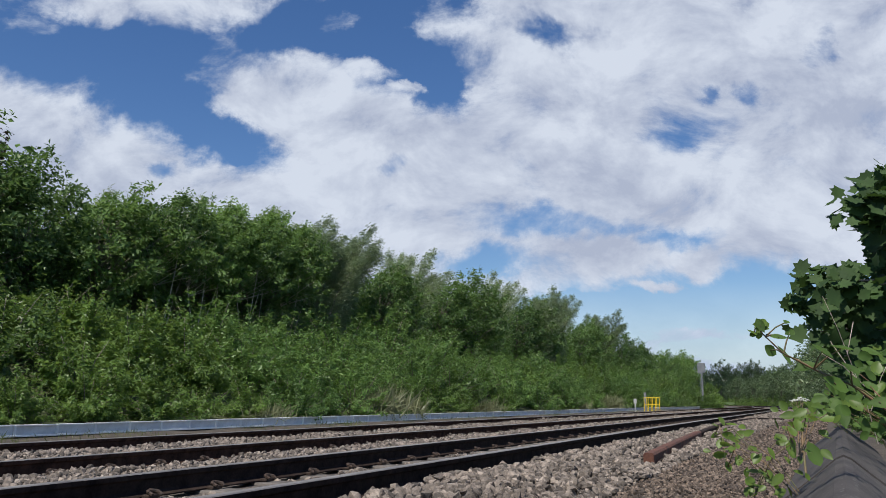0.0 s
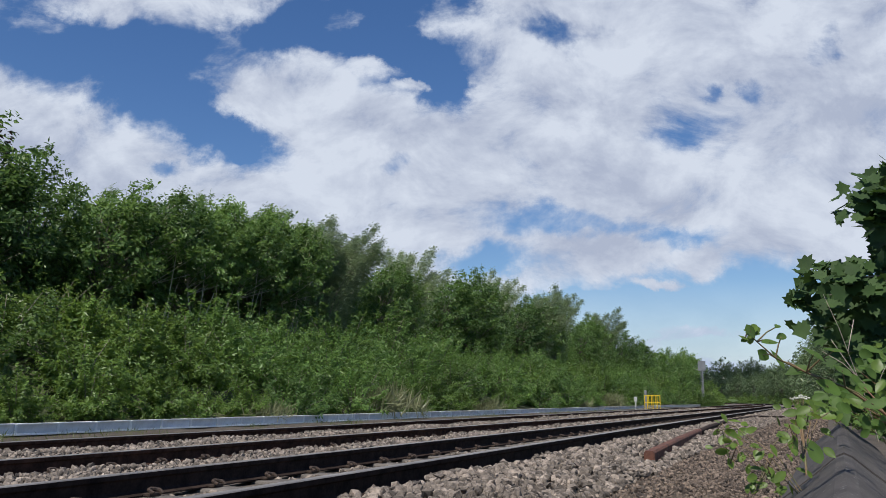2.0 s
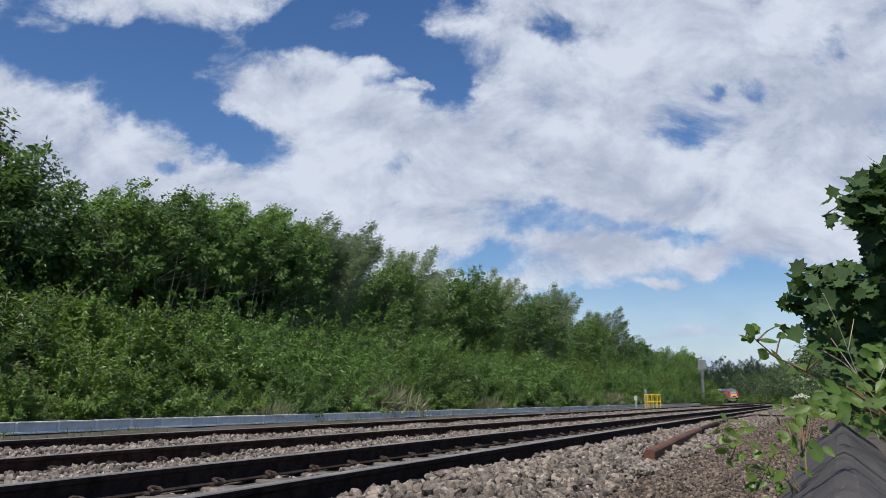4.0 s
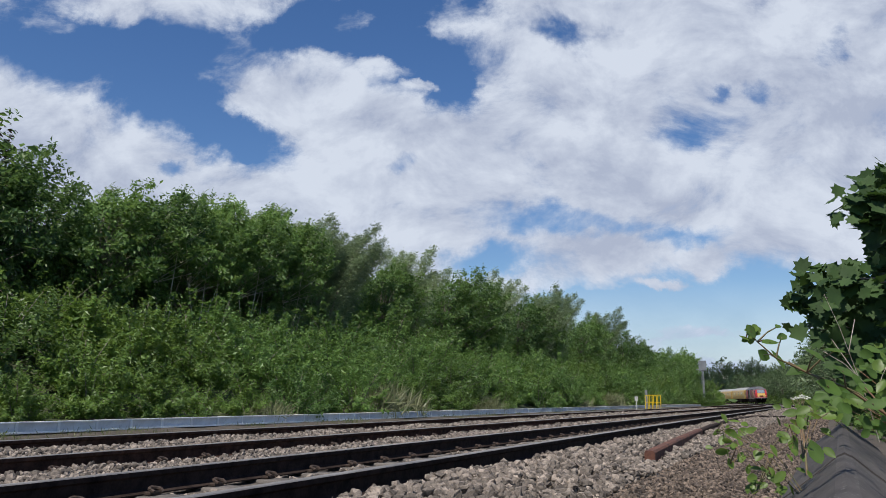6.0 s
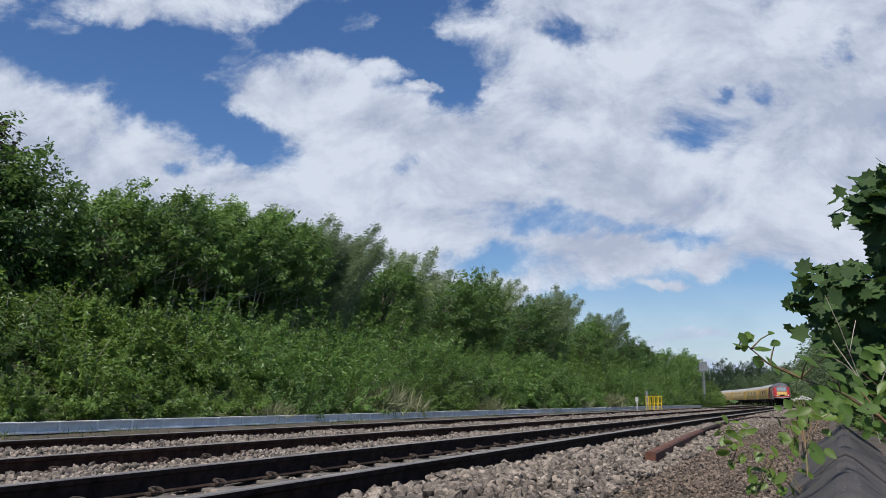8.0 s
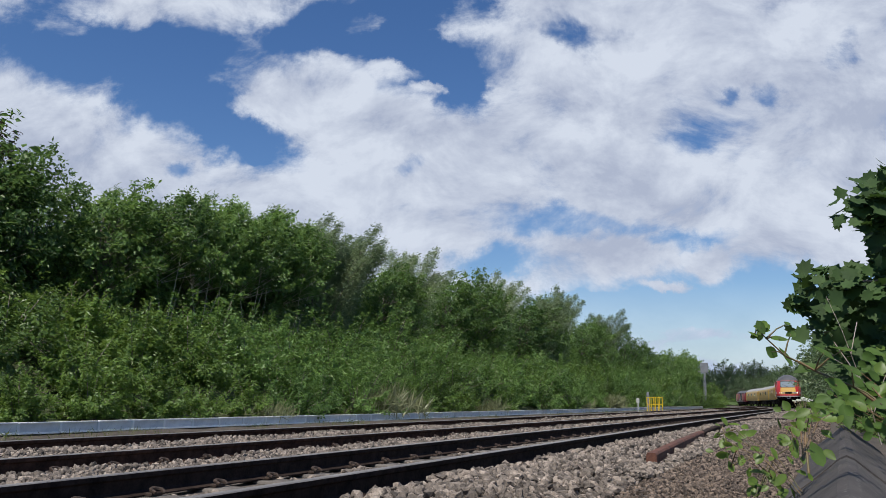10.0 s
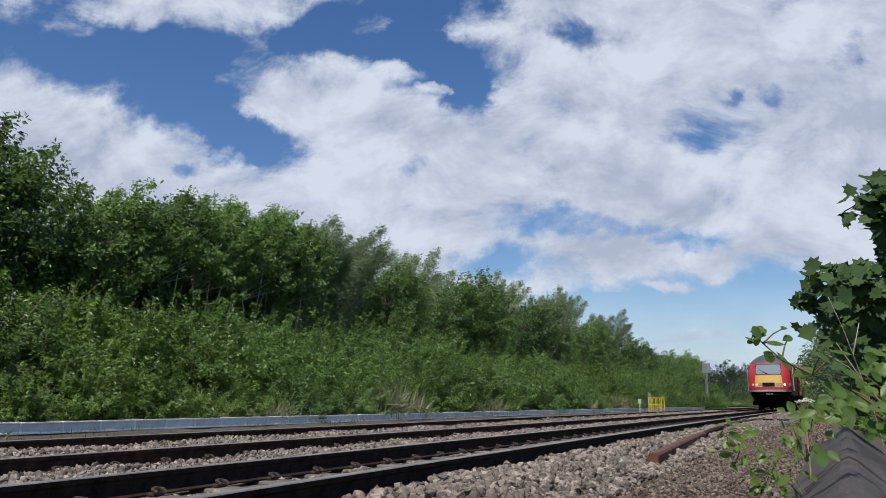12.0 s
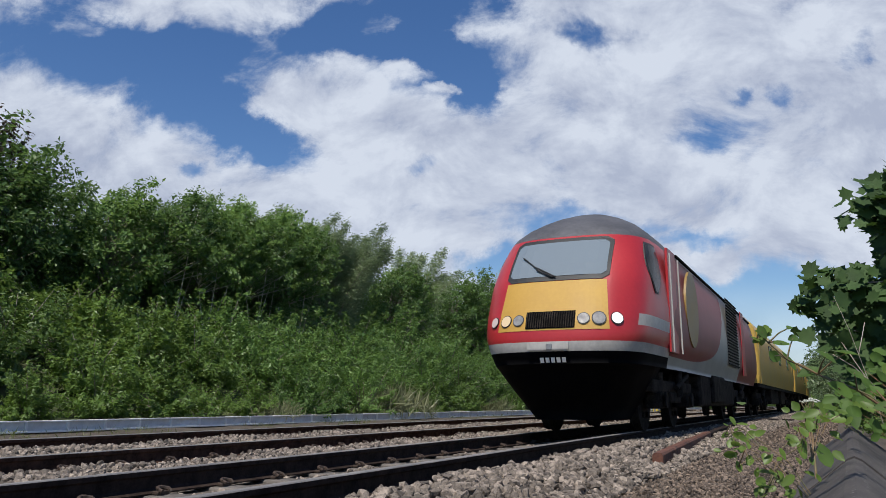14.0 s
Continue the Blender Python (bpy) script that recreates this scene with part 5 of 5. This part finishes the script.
def axle_part(parent, x, spin_list):
    """A wheelset: two tyred wheels on their axle."""
    bm = bmesh.new()
    rod(bm, (0, -0.95, 0), (0, 0.95, 0), 0.09, n=12)
    for y in (-0.75, 0.75):
        rod(bm, (0, y - 0.065, 0), (0, y + 0.065, 0), 0.50, n=32)
        rod(bm, (0, y * 0.91 - 0.015, 0), (0, y * 0.91 + 0.015, 0), 0.53, n=32)
        for k in range(6):
            a = k * math.pi / 3
            sy = y + math.copysign(0.067, y)
            rod(bm, (0.28 * math.cos(a), sy, 0.28 * math.sin(a)), (0.28 * math.cos(a), sy + math.copysign(0.03, y), 0.28 * math.sin(a)), 0.045, n=8)
    ob = part("wheelset", bm, M_UNDER, parent, "dark steel wheels on an axle")
    ob.location = (x, 0, 0.502)
    spin_list.append(ob)
    return ob


def bogie(parent, x, half_base=1.3):
    """Bogie frame with axleboxes, springs, dampers, brake gear."""
    bm = bmesh.new()
    for y in (-1.0, 1.0):
        box(bm, x - 1.85, x + 1.85, y - 0.09, y + 0.09, 0.62, 0.82, 0.03)
        box(bm, x - 0.5, x + 0.5, y - 0.11, y + 0.11, 0.45, 0.64, 0.03)
        for dx in (-half_base, half_base):
            box(bm, x + dx - 0.2, x + dx + 0.2, y - 0.14, y + 0.14, 0.36, 0.62, 0.04)
            rod(bm, (x + dx, y - 0.16, 0.5), (x + dx, y + math.copysign(0.19, y), 0.5), 0.13, n=14)
            for e in (-0.28, 0.28):
                rod(bm, (x + dx + e, y, 0.60), (x + dx + e, y, 0.95), 0.085, n=12)
        rod(bm, (x - 0.25, y * 1.16, 0.7), (x + 0.9, y * 1.16, 0.95), 0.045, n=8)
        rod(bm, (x + 0.15, y * 1.13, 0.55), (x + 0.15, y * 1.13, 1.05), 0.07, n=10)
    box(bm, x - 0.35, x + 0.35, -1.0, 1.0, 0.5, 0.75, 0.03)
    part("bogie_frame", bm, M_UNDER, parent)


def slatted(parent, name, x0, x1, y, z0, z1, out, n, mat_, frame_mat, lean=0.02):
    """A framed grille of level slats on a flank."""
    bm = bmesh.new()
    box(bm, x0, x1, min(y, y + out * 0.012), max(y, y + out * 0.012), z0, z1, 0.004)
    g = part(name, bm, frame_mat, parent)
    slats = bmesh.new()
    for i in range(n):
        z = z0 + (z1 - z0) * (i + 0.5) / n
        box(slats, x0 + 0.03, x1 - 0.03, min(y + out * 0.012, y + out * 0.035), max(y + out * 0.012, y + out * 0.035), z - 0.012, z + 0.012)
    part("slats", slats, mat_, g)
    return g


def disc_on_nose(name, y, z, r, mat_, parent, proud=0.012, ring=None):
    """A round lamp set in the nose, square to its surface."""
    p = Vector(nose_at(y, z))
    a = Vector(nose_at(y + 0.05, z)) - Vector(nose_at(y - 0.05, z))
    b = Vector(nose_at(y, z + 0.05)) - Vector(nose_at(y, z - 0.05))
    nrm = a.cross(b).normalized()
    if nrm.x > 0:
        nrm = -nrm
    holder = parent
    if ring is not None:
        bm = bmesh.new()
        rod(bm, p - nrm * 0.03, p + nrm * proud, r * 1.08, n=24)
        holder = part("lamp_bezel", bm, ring, parent)
    bm = bmesh.new()
    rod(bm, p - nrm * 0.02, p + nrm * (proud + 0.006), r, r * 0.93, n=24)
    return part(name, bm, mat_, holder)


def nose_panel(y0, y1, z0, z1, proud, ny=10, nz=8, corner=0.0, depth=0.02, flare=0.0):
    """A plate bent over the nose, with rounded corners."""
    verts, faces = [], []
    for lay in (proud, proud - depth):
        for i in range(nz + 1):
            z = z0 + (z1 - z0) * i / nz
            e = 0.0
            if corner:
                dz = min(z - z0, z1 - z)
                e = corner - math.sqrt(max(0, corner ** 2 - max(0, corner - dz) ** 2)) if dz < corner else 0.0
            e -= flare * (1 - i / nz)
            for j in range(ny + 1):
                y = (y0 + e) + (y1 - y0 - 2 * e) * j / ny
                verts.append(nose_at(y, z, lay))
    k, off = ny + 1, (ny + 1) * (nz + 1)
    for i in range(nz):
        for j in range(ny):
            a = i * k + j
            faces += [(a, a + 1, a + k + 1, a + k), (off + a, off + a + k, off + a + k + 1, off + a + 1)]
    for j in range(ny):
        faces += [(j, off + j, off + j + 1, j + 1), (nz * k + j, nz * k + j + 1, off + nz * k + j + 1, off + nz * k + j)]
    for i in range(nz):
        faces += [(i * k, i * k + k, off + i * k + k, off + i * k), (i * k + ny, off + i * k + ny, off + i * k + k + ny, i * k + k + ny)]
    return verts, faces


def flank_y(x, z):
    """Half width of the shell at x behind the nose tip."""
    f = min(1.0, max(0.0, (x - nose_back(z)) / CORNER))
    return half_width(z) * (1 - (1 - f) ** POWER) ** (1 / POWER) * narrowing(x)


def cab_window(out, proud, grow):
    """A tall slanted side window bent over the cab flank."""
    verts, faces, nx, nz = [], [], 5, 8
    for lay in (proud, proud - 0.03):
        for i in range(nz + 1):
            z = 2.12 - grow + (0.78 + 2 * grow) * i / nz
            x0, x1 = 1.30 - 0.22 * math.sin(3.14 * min(1, max(0, (z - 2.1) / 0.8))) + 0.12 * (z - 2.1) / 0.8 - grow, 1.42 + 0.36 * min(1, (z - 2.1) / 0.3) + grow
            for j in range(nx + 1):
                x = x0 + (x1 - x0) * j / nx
                verts.append((x, out * (flank_y(x, z) + lay), z))
    k, off = nx + 1, (nx + 1) * (nz + 1)
    for i in range(nz):
        for j in range(nx):
            a = i * k + j
            faces.append((a, a + 1, a + k + 1, a + k))
    for j in range(nx):
        faces += [(j, off + j, off + j + 1, j + 1), (nz * k + j, nz * k + j + 1, off + nz * k + j + 1, off + nz * k + j)]
    for i in range(nz):
        faces += [(i * k, i * k + k, off + i * k + k, off + i * k), (i * k + nx, off + i * k + nx, off + i * k + k + nx, i * k + k + nx)]
    return verts, faces


def nose_part(name, parent, mat_, *a, label="", **k):
    v, f = nose_panel(*a, **k)
    return part(name, mesh_of(name, v, f, [mat_], smooth=False), None, parent, label)


def build_power_car(label, lit, spins):
    car = tagged(new("locomotive"), label, "locomotive", "vehicles of the train")
    v, f, slots = power_car_body()
    part("body", mesh_of("body", v, f, [M_BLACK, M_BAND, M_RED, M_ROOF, M_FLANK], slots, smooth=True), None, car, "red cab and flanks, grey band and dark roof")
    v, f = hull(SKIRT_LEVELS, nose_point, (0.5, 1.0), 1.98, narrow=narrowing)
    part("skirt", mesh_of("skirt", v, f, [M_BLACK], smooth=True), None, car, "black skirt under the nose")
    nose_part("nose_hatch", car, M_YELLOW, -0.765, 0.765, 1.475, 2.225, 0.005, ny=20, nz=6, flare=0.08, depth=0.01, label="yellow nose hatch")
    # windscreen in its black surround, wiper
    sur = nose_part("windscreen_surround", car, M_RUBBER, -0.78, 0.78, 2.235, 2.975, 0.014, corner=0.10, nz=12, flare=0.02)
    nose_part("windscreen", sur, M_GLASS, -0.725, 0.725, 2.31, 2.91, 0.022, corner=0.07, nz=12, flare=0.03, label="glazed windscreen with sky reflection painted into its colour")
    bm = bmesh.new()
    for p, q in (((-0.02, 2.29), (0.36, 2.49)), ((0.24, 2.40), (0.58, 2.66)), ((0.02, 2.29), (0.30, 2.42))):
        rod(bm, nose_at(p[0], p[1], 0.05), nose_at(q[0], q[1], 0.05), 0.012, n=6)
    part("wiper", bm, M_RUBBER, sur)
    # lamps either side of the horn grille
    for y, r, m in ((0.92, 0.08, M_DIM), (0.70, 0.09, M_MARKER), (0.49, 0.085, M_LENS), (-0.49, 0.085, M_LENS), (-0.70, 0.097, M_LENS), (-0.93, 0.088, M_LAMP)):
        disc_on_nose("lamp", y, 1.63, r, m if lit or m is M_LENS else M_LENS, car, ring=M_RUBBER)
    grille = nose_part("horn_grille", car, M_BLACK, -0.37, 0.37, 1.50, 1.755, 0.012)
    for i in range(21):
        y = -0.35 + 0.70 * i / 20
        nose_part("grille_bar", grille, M_UNDER, y - 0.007, y + 0.007, 1.515, 1.74, 0.03, ny=1, nz=2)
    # coupler cover, bolts on the band, number as plain bars
    nose_part("coupler_cover", car, M_BAND, -0.28, 0.34, 1.18, 1.305, 0.012)
    bm = bmesh.new()
    q = nose_at(0.0, 1.24, 0.02)
    box(bm, q[0] - 0.015, q[0] + 0.01, -0.045, 0.045, 1.19, 1.28, 0.01)
    part("towing_eye", bm, M_SIGNAL, car)
    for i in range(5):
        y = 0.135 - i * 0.082
        nose_part("number_bar", car, M_WHITE, y - 0.027, y + 0.027, 1.015, 1.085, 0.012, ny=2, nz=2, depth=0.012)
    # cab side windows and doors
    for out in (-1, 1):
        v, f = cab_window(out, 0.008, 0.03)
        w = part("cab_window", mesh_of("cab_window", v, f, [M_RUBBER]), None, car)
        v, f = cab_window(out, 0.014, 0.0)
        part("pane", mesh_of("pane", v, f, [M_CAB_GLASS]), None, w, "dark cab side glass")
        yd = out * 1.355
        bm = bmesh.new()
        box(bm, 2.15, 2.85, min(yd - out * 0.06, yd - out * 0.018), max(yd - out * 0.06, yd - out * 0.018), 1.25, 2.95, 0.006)
        door = part("cab_door", bm, M_RED, car, "plum red cab door")
        for x in (2.12, 2.88):
            bm = bmesh.new()
            rod(bm, (x, out * 1.385, 1.25), (x, out * 1.375, 2.85), 0.014, n=8)
            part("handrail", bm, M_BAND, door, "pale grab rail")
        slatted(car, "side_grille", 9.6, 11.9, out * 1.36, 1.35, 3.0, out, 22, M_BLACK, M_RUBBER)
        slatted(car, "radiator_grille", 5.2, 7.0, out * 1.10, 3.07, 3.17, out, 3, M_BLACK, M_RUBBER)
        bm = bmesh.new()
        box(bm, 3.6, 17.4, min(out * 1.2, out * 1.245), max(out * 1.2, out * 1.245), 3.03, 3.08, 0.01)
        part("gutter", bm, M_BLACK, car)
        bm = bmesh.new()
        box(bm, 13.0, 13.8, min(out * 1.355, out * 1.375), max(out * 1.355, out * 1.375), 1.2, 3.0, 0.01)
        part("rear_door", bm, M_RED, car, "plum red engine room door")
        # plain round emblem on the flank
        bm = bmesh.new()
        rod(bm, (4.3, out * 1.33, 2.15), (4.3, out * 1.374, 2.15), 0.7, n=40)
        part("emblem", bm, M_EMBLEM, car, "plain dull yellow round emblem")
    # roof fittings
    for x in (5.5, 8.2, 11.0, 14.5):
        part("roof_vent", boxed(x, x + 1.5, -0.55, 0.55, 3.58, 3.75, bevel=0.04), M_ROOF, car)
    # underframe between the bogies, steps
    bm = bmesh.new()
    box(bm, 6.0, 11.8, -1.2, 1.2, 0.38, 1.12, 0.06)
    box(bm, 7.4, 9.4, -1.28, 1.28, 0.45, 1.05, 0.05)
    part("fuel_tank", bm, M_UNDER, car)
    for x in (3.65, 13.95):
        bogie(car, x)
        for dx in (-1.3, 1.3):
            axle_part(car, x + dx, spins)
    bm = bmesh.new()
    rod(bm, (17.4, 0, 0.95), (18.2, 0, 0.95), 0.11, n=10)
    box(bm, 17.5, 18.0, -0.45, 0.45, 1.2, 3.1, 0.05)
    part("gangway", bm, M_RUBBER, car)
    return car


def coach_width(z):
    return float(np.interp(z, (1.0, 1.25, 1.8, 2.5, 3.0, 3.2, 3.4, 3.55, 3.68, 3.76, 3.81), (1.30, 1.345, 1.37, 1.34, 1.26, 1.15, 0.97, 0.78, 0.52, 0.28, 0.05)))


def build_coach(label, spins):
    coach = tagged(new("coach"), label, "railway coach", "vehicles of the train")
    lv = (1.0, 1.12, 1.25, 1.8, 2.1, 2.5, 2.9, 3.05, 3.2, 3.4, 3.55, 3.68, 3.76, 3.81)
    v, f = hull(lv, lambda u, z: (0.06 * abs(u) ** 6, u * coach_width(z), z), (0.03, 0.06, 0.2, 0.4, 0.6, 0.8, 0.94, 0.97, 1.0), 22.6, coach_width)
    slots = [2 if np.mean([v[i][2] for i in q]) > 3.25 else 1 if np.mean([v[i][2] for i in q]) < 1.12 else 0 for q in f]
    part("body", mesh_of("body", v, f, [M_COACH, M_BLACK, M_COACH_ROOF], slots, smooth=True), None, coach, "plain yellow flanks under a grey roof")
    for out in (-1, 1):
        for x in (5.2, 10.6, 16.4):
            bm = bmesh.new()
            y = out * 1.345
            box(bm, x, x + 1.35, min(y - 0.02, y + 0.02), max(y - 0.02, y + 0.02), 2.15, 2.7, 0.015)
            w = part("window_frame", bm, M_RUBBER, coach)
            bm = bmesh.new()
            box(bm, x + 0.06, x + 1.29, min(y + out * 0.018, y + out * 0.026), max(y + out * 0.018, y + out * 0.026), 2.2, 2.65)
            part("pane", bm, M_GLASS, w)
        for x in (0.7, 21.0):
            bm = bmesh.new()
            y = out * 1.335
            box(bm, x, x + 0.85, min(y - 0.03, y + 0.035), max(y - 0.03, y + 0.035), 1.14, 2.98, 0.01)
            part("door", bm, M_COACH, coach, "yellow coach door")
    bm = bmesh.new()
    for x, l, w in ((6.6, 2.0, 1.22), (9.2, 2.6, 1.15), (12.6, 1.6, 1.22), (14.8, 1.3, 1.18)):
        part("equipment_box", boxed(x, x + l, -w, w, 0.42, 1.02, bevel=0.05), M_UNDER, coach)
    for x in (4.0, 8.0, 12.0, 16.0, 19.5):
        part("roof_vent", boxed(x, x + 0.7, -0.35, 0.35, 3.72, 3.84, bevel=0.03), M_COACH_ROOF, coach)
    box(bm, 22.5, 23.2, -0.5, 0.5, 1.1, 3.2, 0.05)
    rod(bm, (22.4, 0, 0.95), (23.3, 0, 0.95), 0.1, n=10)
    part("gangway", bm, M_RUBBER, coach)
    for x in (3.4, 19.3):
        bogie(coach, x)
        for dx in (-1.3, 1.3):
            axle_part(coach, x + dx, spins)
    return coach


lead_axles, other_axles = [], []
lead = build_power_car("red and yellow diesel power car with lit headlamps on rails", True, lead_axles)
coaches = [build_coach("yellow measurement train coach with grey roof", other_axles)]
tail = build_power_car("trailing red diesel power car with unlit lamps", False, other_axles)
for _ in range(3):
    coaches.append(copy_thing(coaches[0], Matrix.Identity(4)))


def vehicle_pose(s0, b0, b1, flip=0.0):
    """Pose of a vehicle whose front is at s0 along the line, its bogies b0 and b1 behind it."""
    p, q = Vector(on_line(s0 + b0)), Vector(on_line(s0 + b1))
    d = (q - p).normalized()
    yaw = math.degrees(math.atan2(d.y, d.x))
    o = p - d * b0
    lean = -0.45                      # the track is canted
    if flip:
        o = o + d * flip
        yaw, lean = yaw + 180, -lean
    return pose(o.x, o.y, o.z, lean, 0, yaw)


def motions():
    times = [round(0.25 * i, 3) for i in range(57)]
    walk(lead, [(t, vehicle_pose(nose_s(t), 3.65, 13.95)) for t in times])
    for i, c in enumerate(coaches):
        walk(c, [(t, vehicle_pose(nose_s(t) + 18.2 + 23.25 * i, 3.4, 19.3)) for t in times])
    walk(tail, [(t, vehicle_pose(nose_s(t) + 18.2 + 23.25 * 4, 3.85, 14.15, 17.8)) for t in times])
    walk(clouds, [(t, pose(12.3 * t / 14, 3.6 * t / 14, CLOUD_Z + EYE_Z)) for t in (0, 7, 14)])
    # the wheels of the leading car roll
    for axle in lead_axles:
        x = axle.location.x
        walk(axle, [(i / FPS, pose(x, 0, 0.502, 0, math.degrees((nose_s(i / FPS) - S_END) / 0.53) % 360, 0)) for i in range(421)])
    # trees rock in the gusts
    r = np.random.RandomState(8)
    for tree in swaying:
        m = tree.matrix_basis.normalized()
        ph, big = r.uniform(0, 6.28, 3), r.uniform(0.5, 1.3)
        rows = []
        for t in np.arange(0, 14.01, 0.7):
            a = big * (0.6 + 0.8 * math.sin(1.25 * t + ph[0]) + 0.5 * math.sin(2.9 * t + ph[1]))
            rows.append((float(t), Matrix.Translation(m.translation) @ pose(0, 0, 0, -0.25 * a, a, 0) @ m.to_3x3().to_4x4()))
        walk(tree, rows)
    for plant_, big in ((syc, 0.7), (arch, 1.6), (low, 0.5)):
        m, ph = plant_.matrix_basis.copy(), r.uniform(0, 6.28, 2)
        rows = []
        for t in np.arange(0, 14.01, 0.5):
            a = big * (0.7 * math.sin(1.9 * t + ph[0]) + 0.5 * math.sin(3.7 * t + ph[1]))
            rows.append((float(t), m @ pose(0, 0, 0, 0.3 * a, a, 0.4 * a)))
        walk(plant_, rows)


motions()
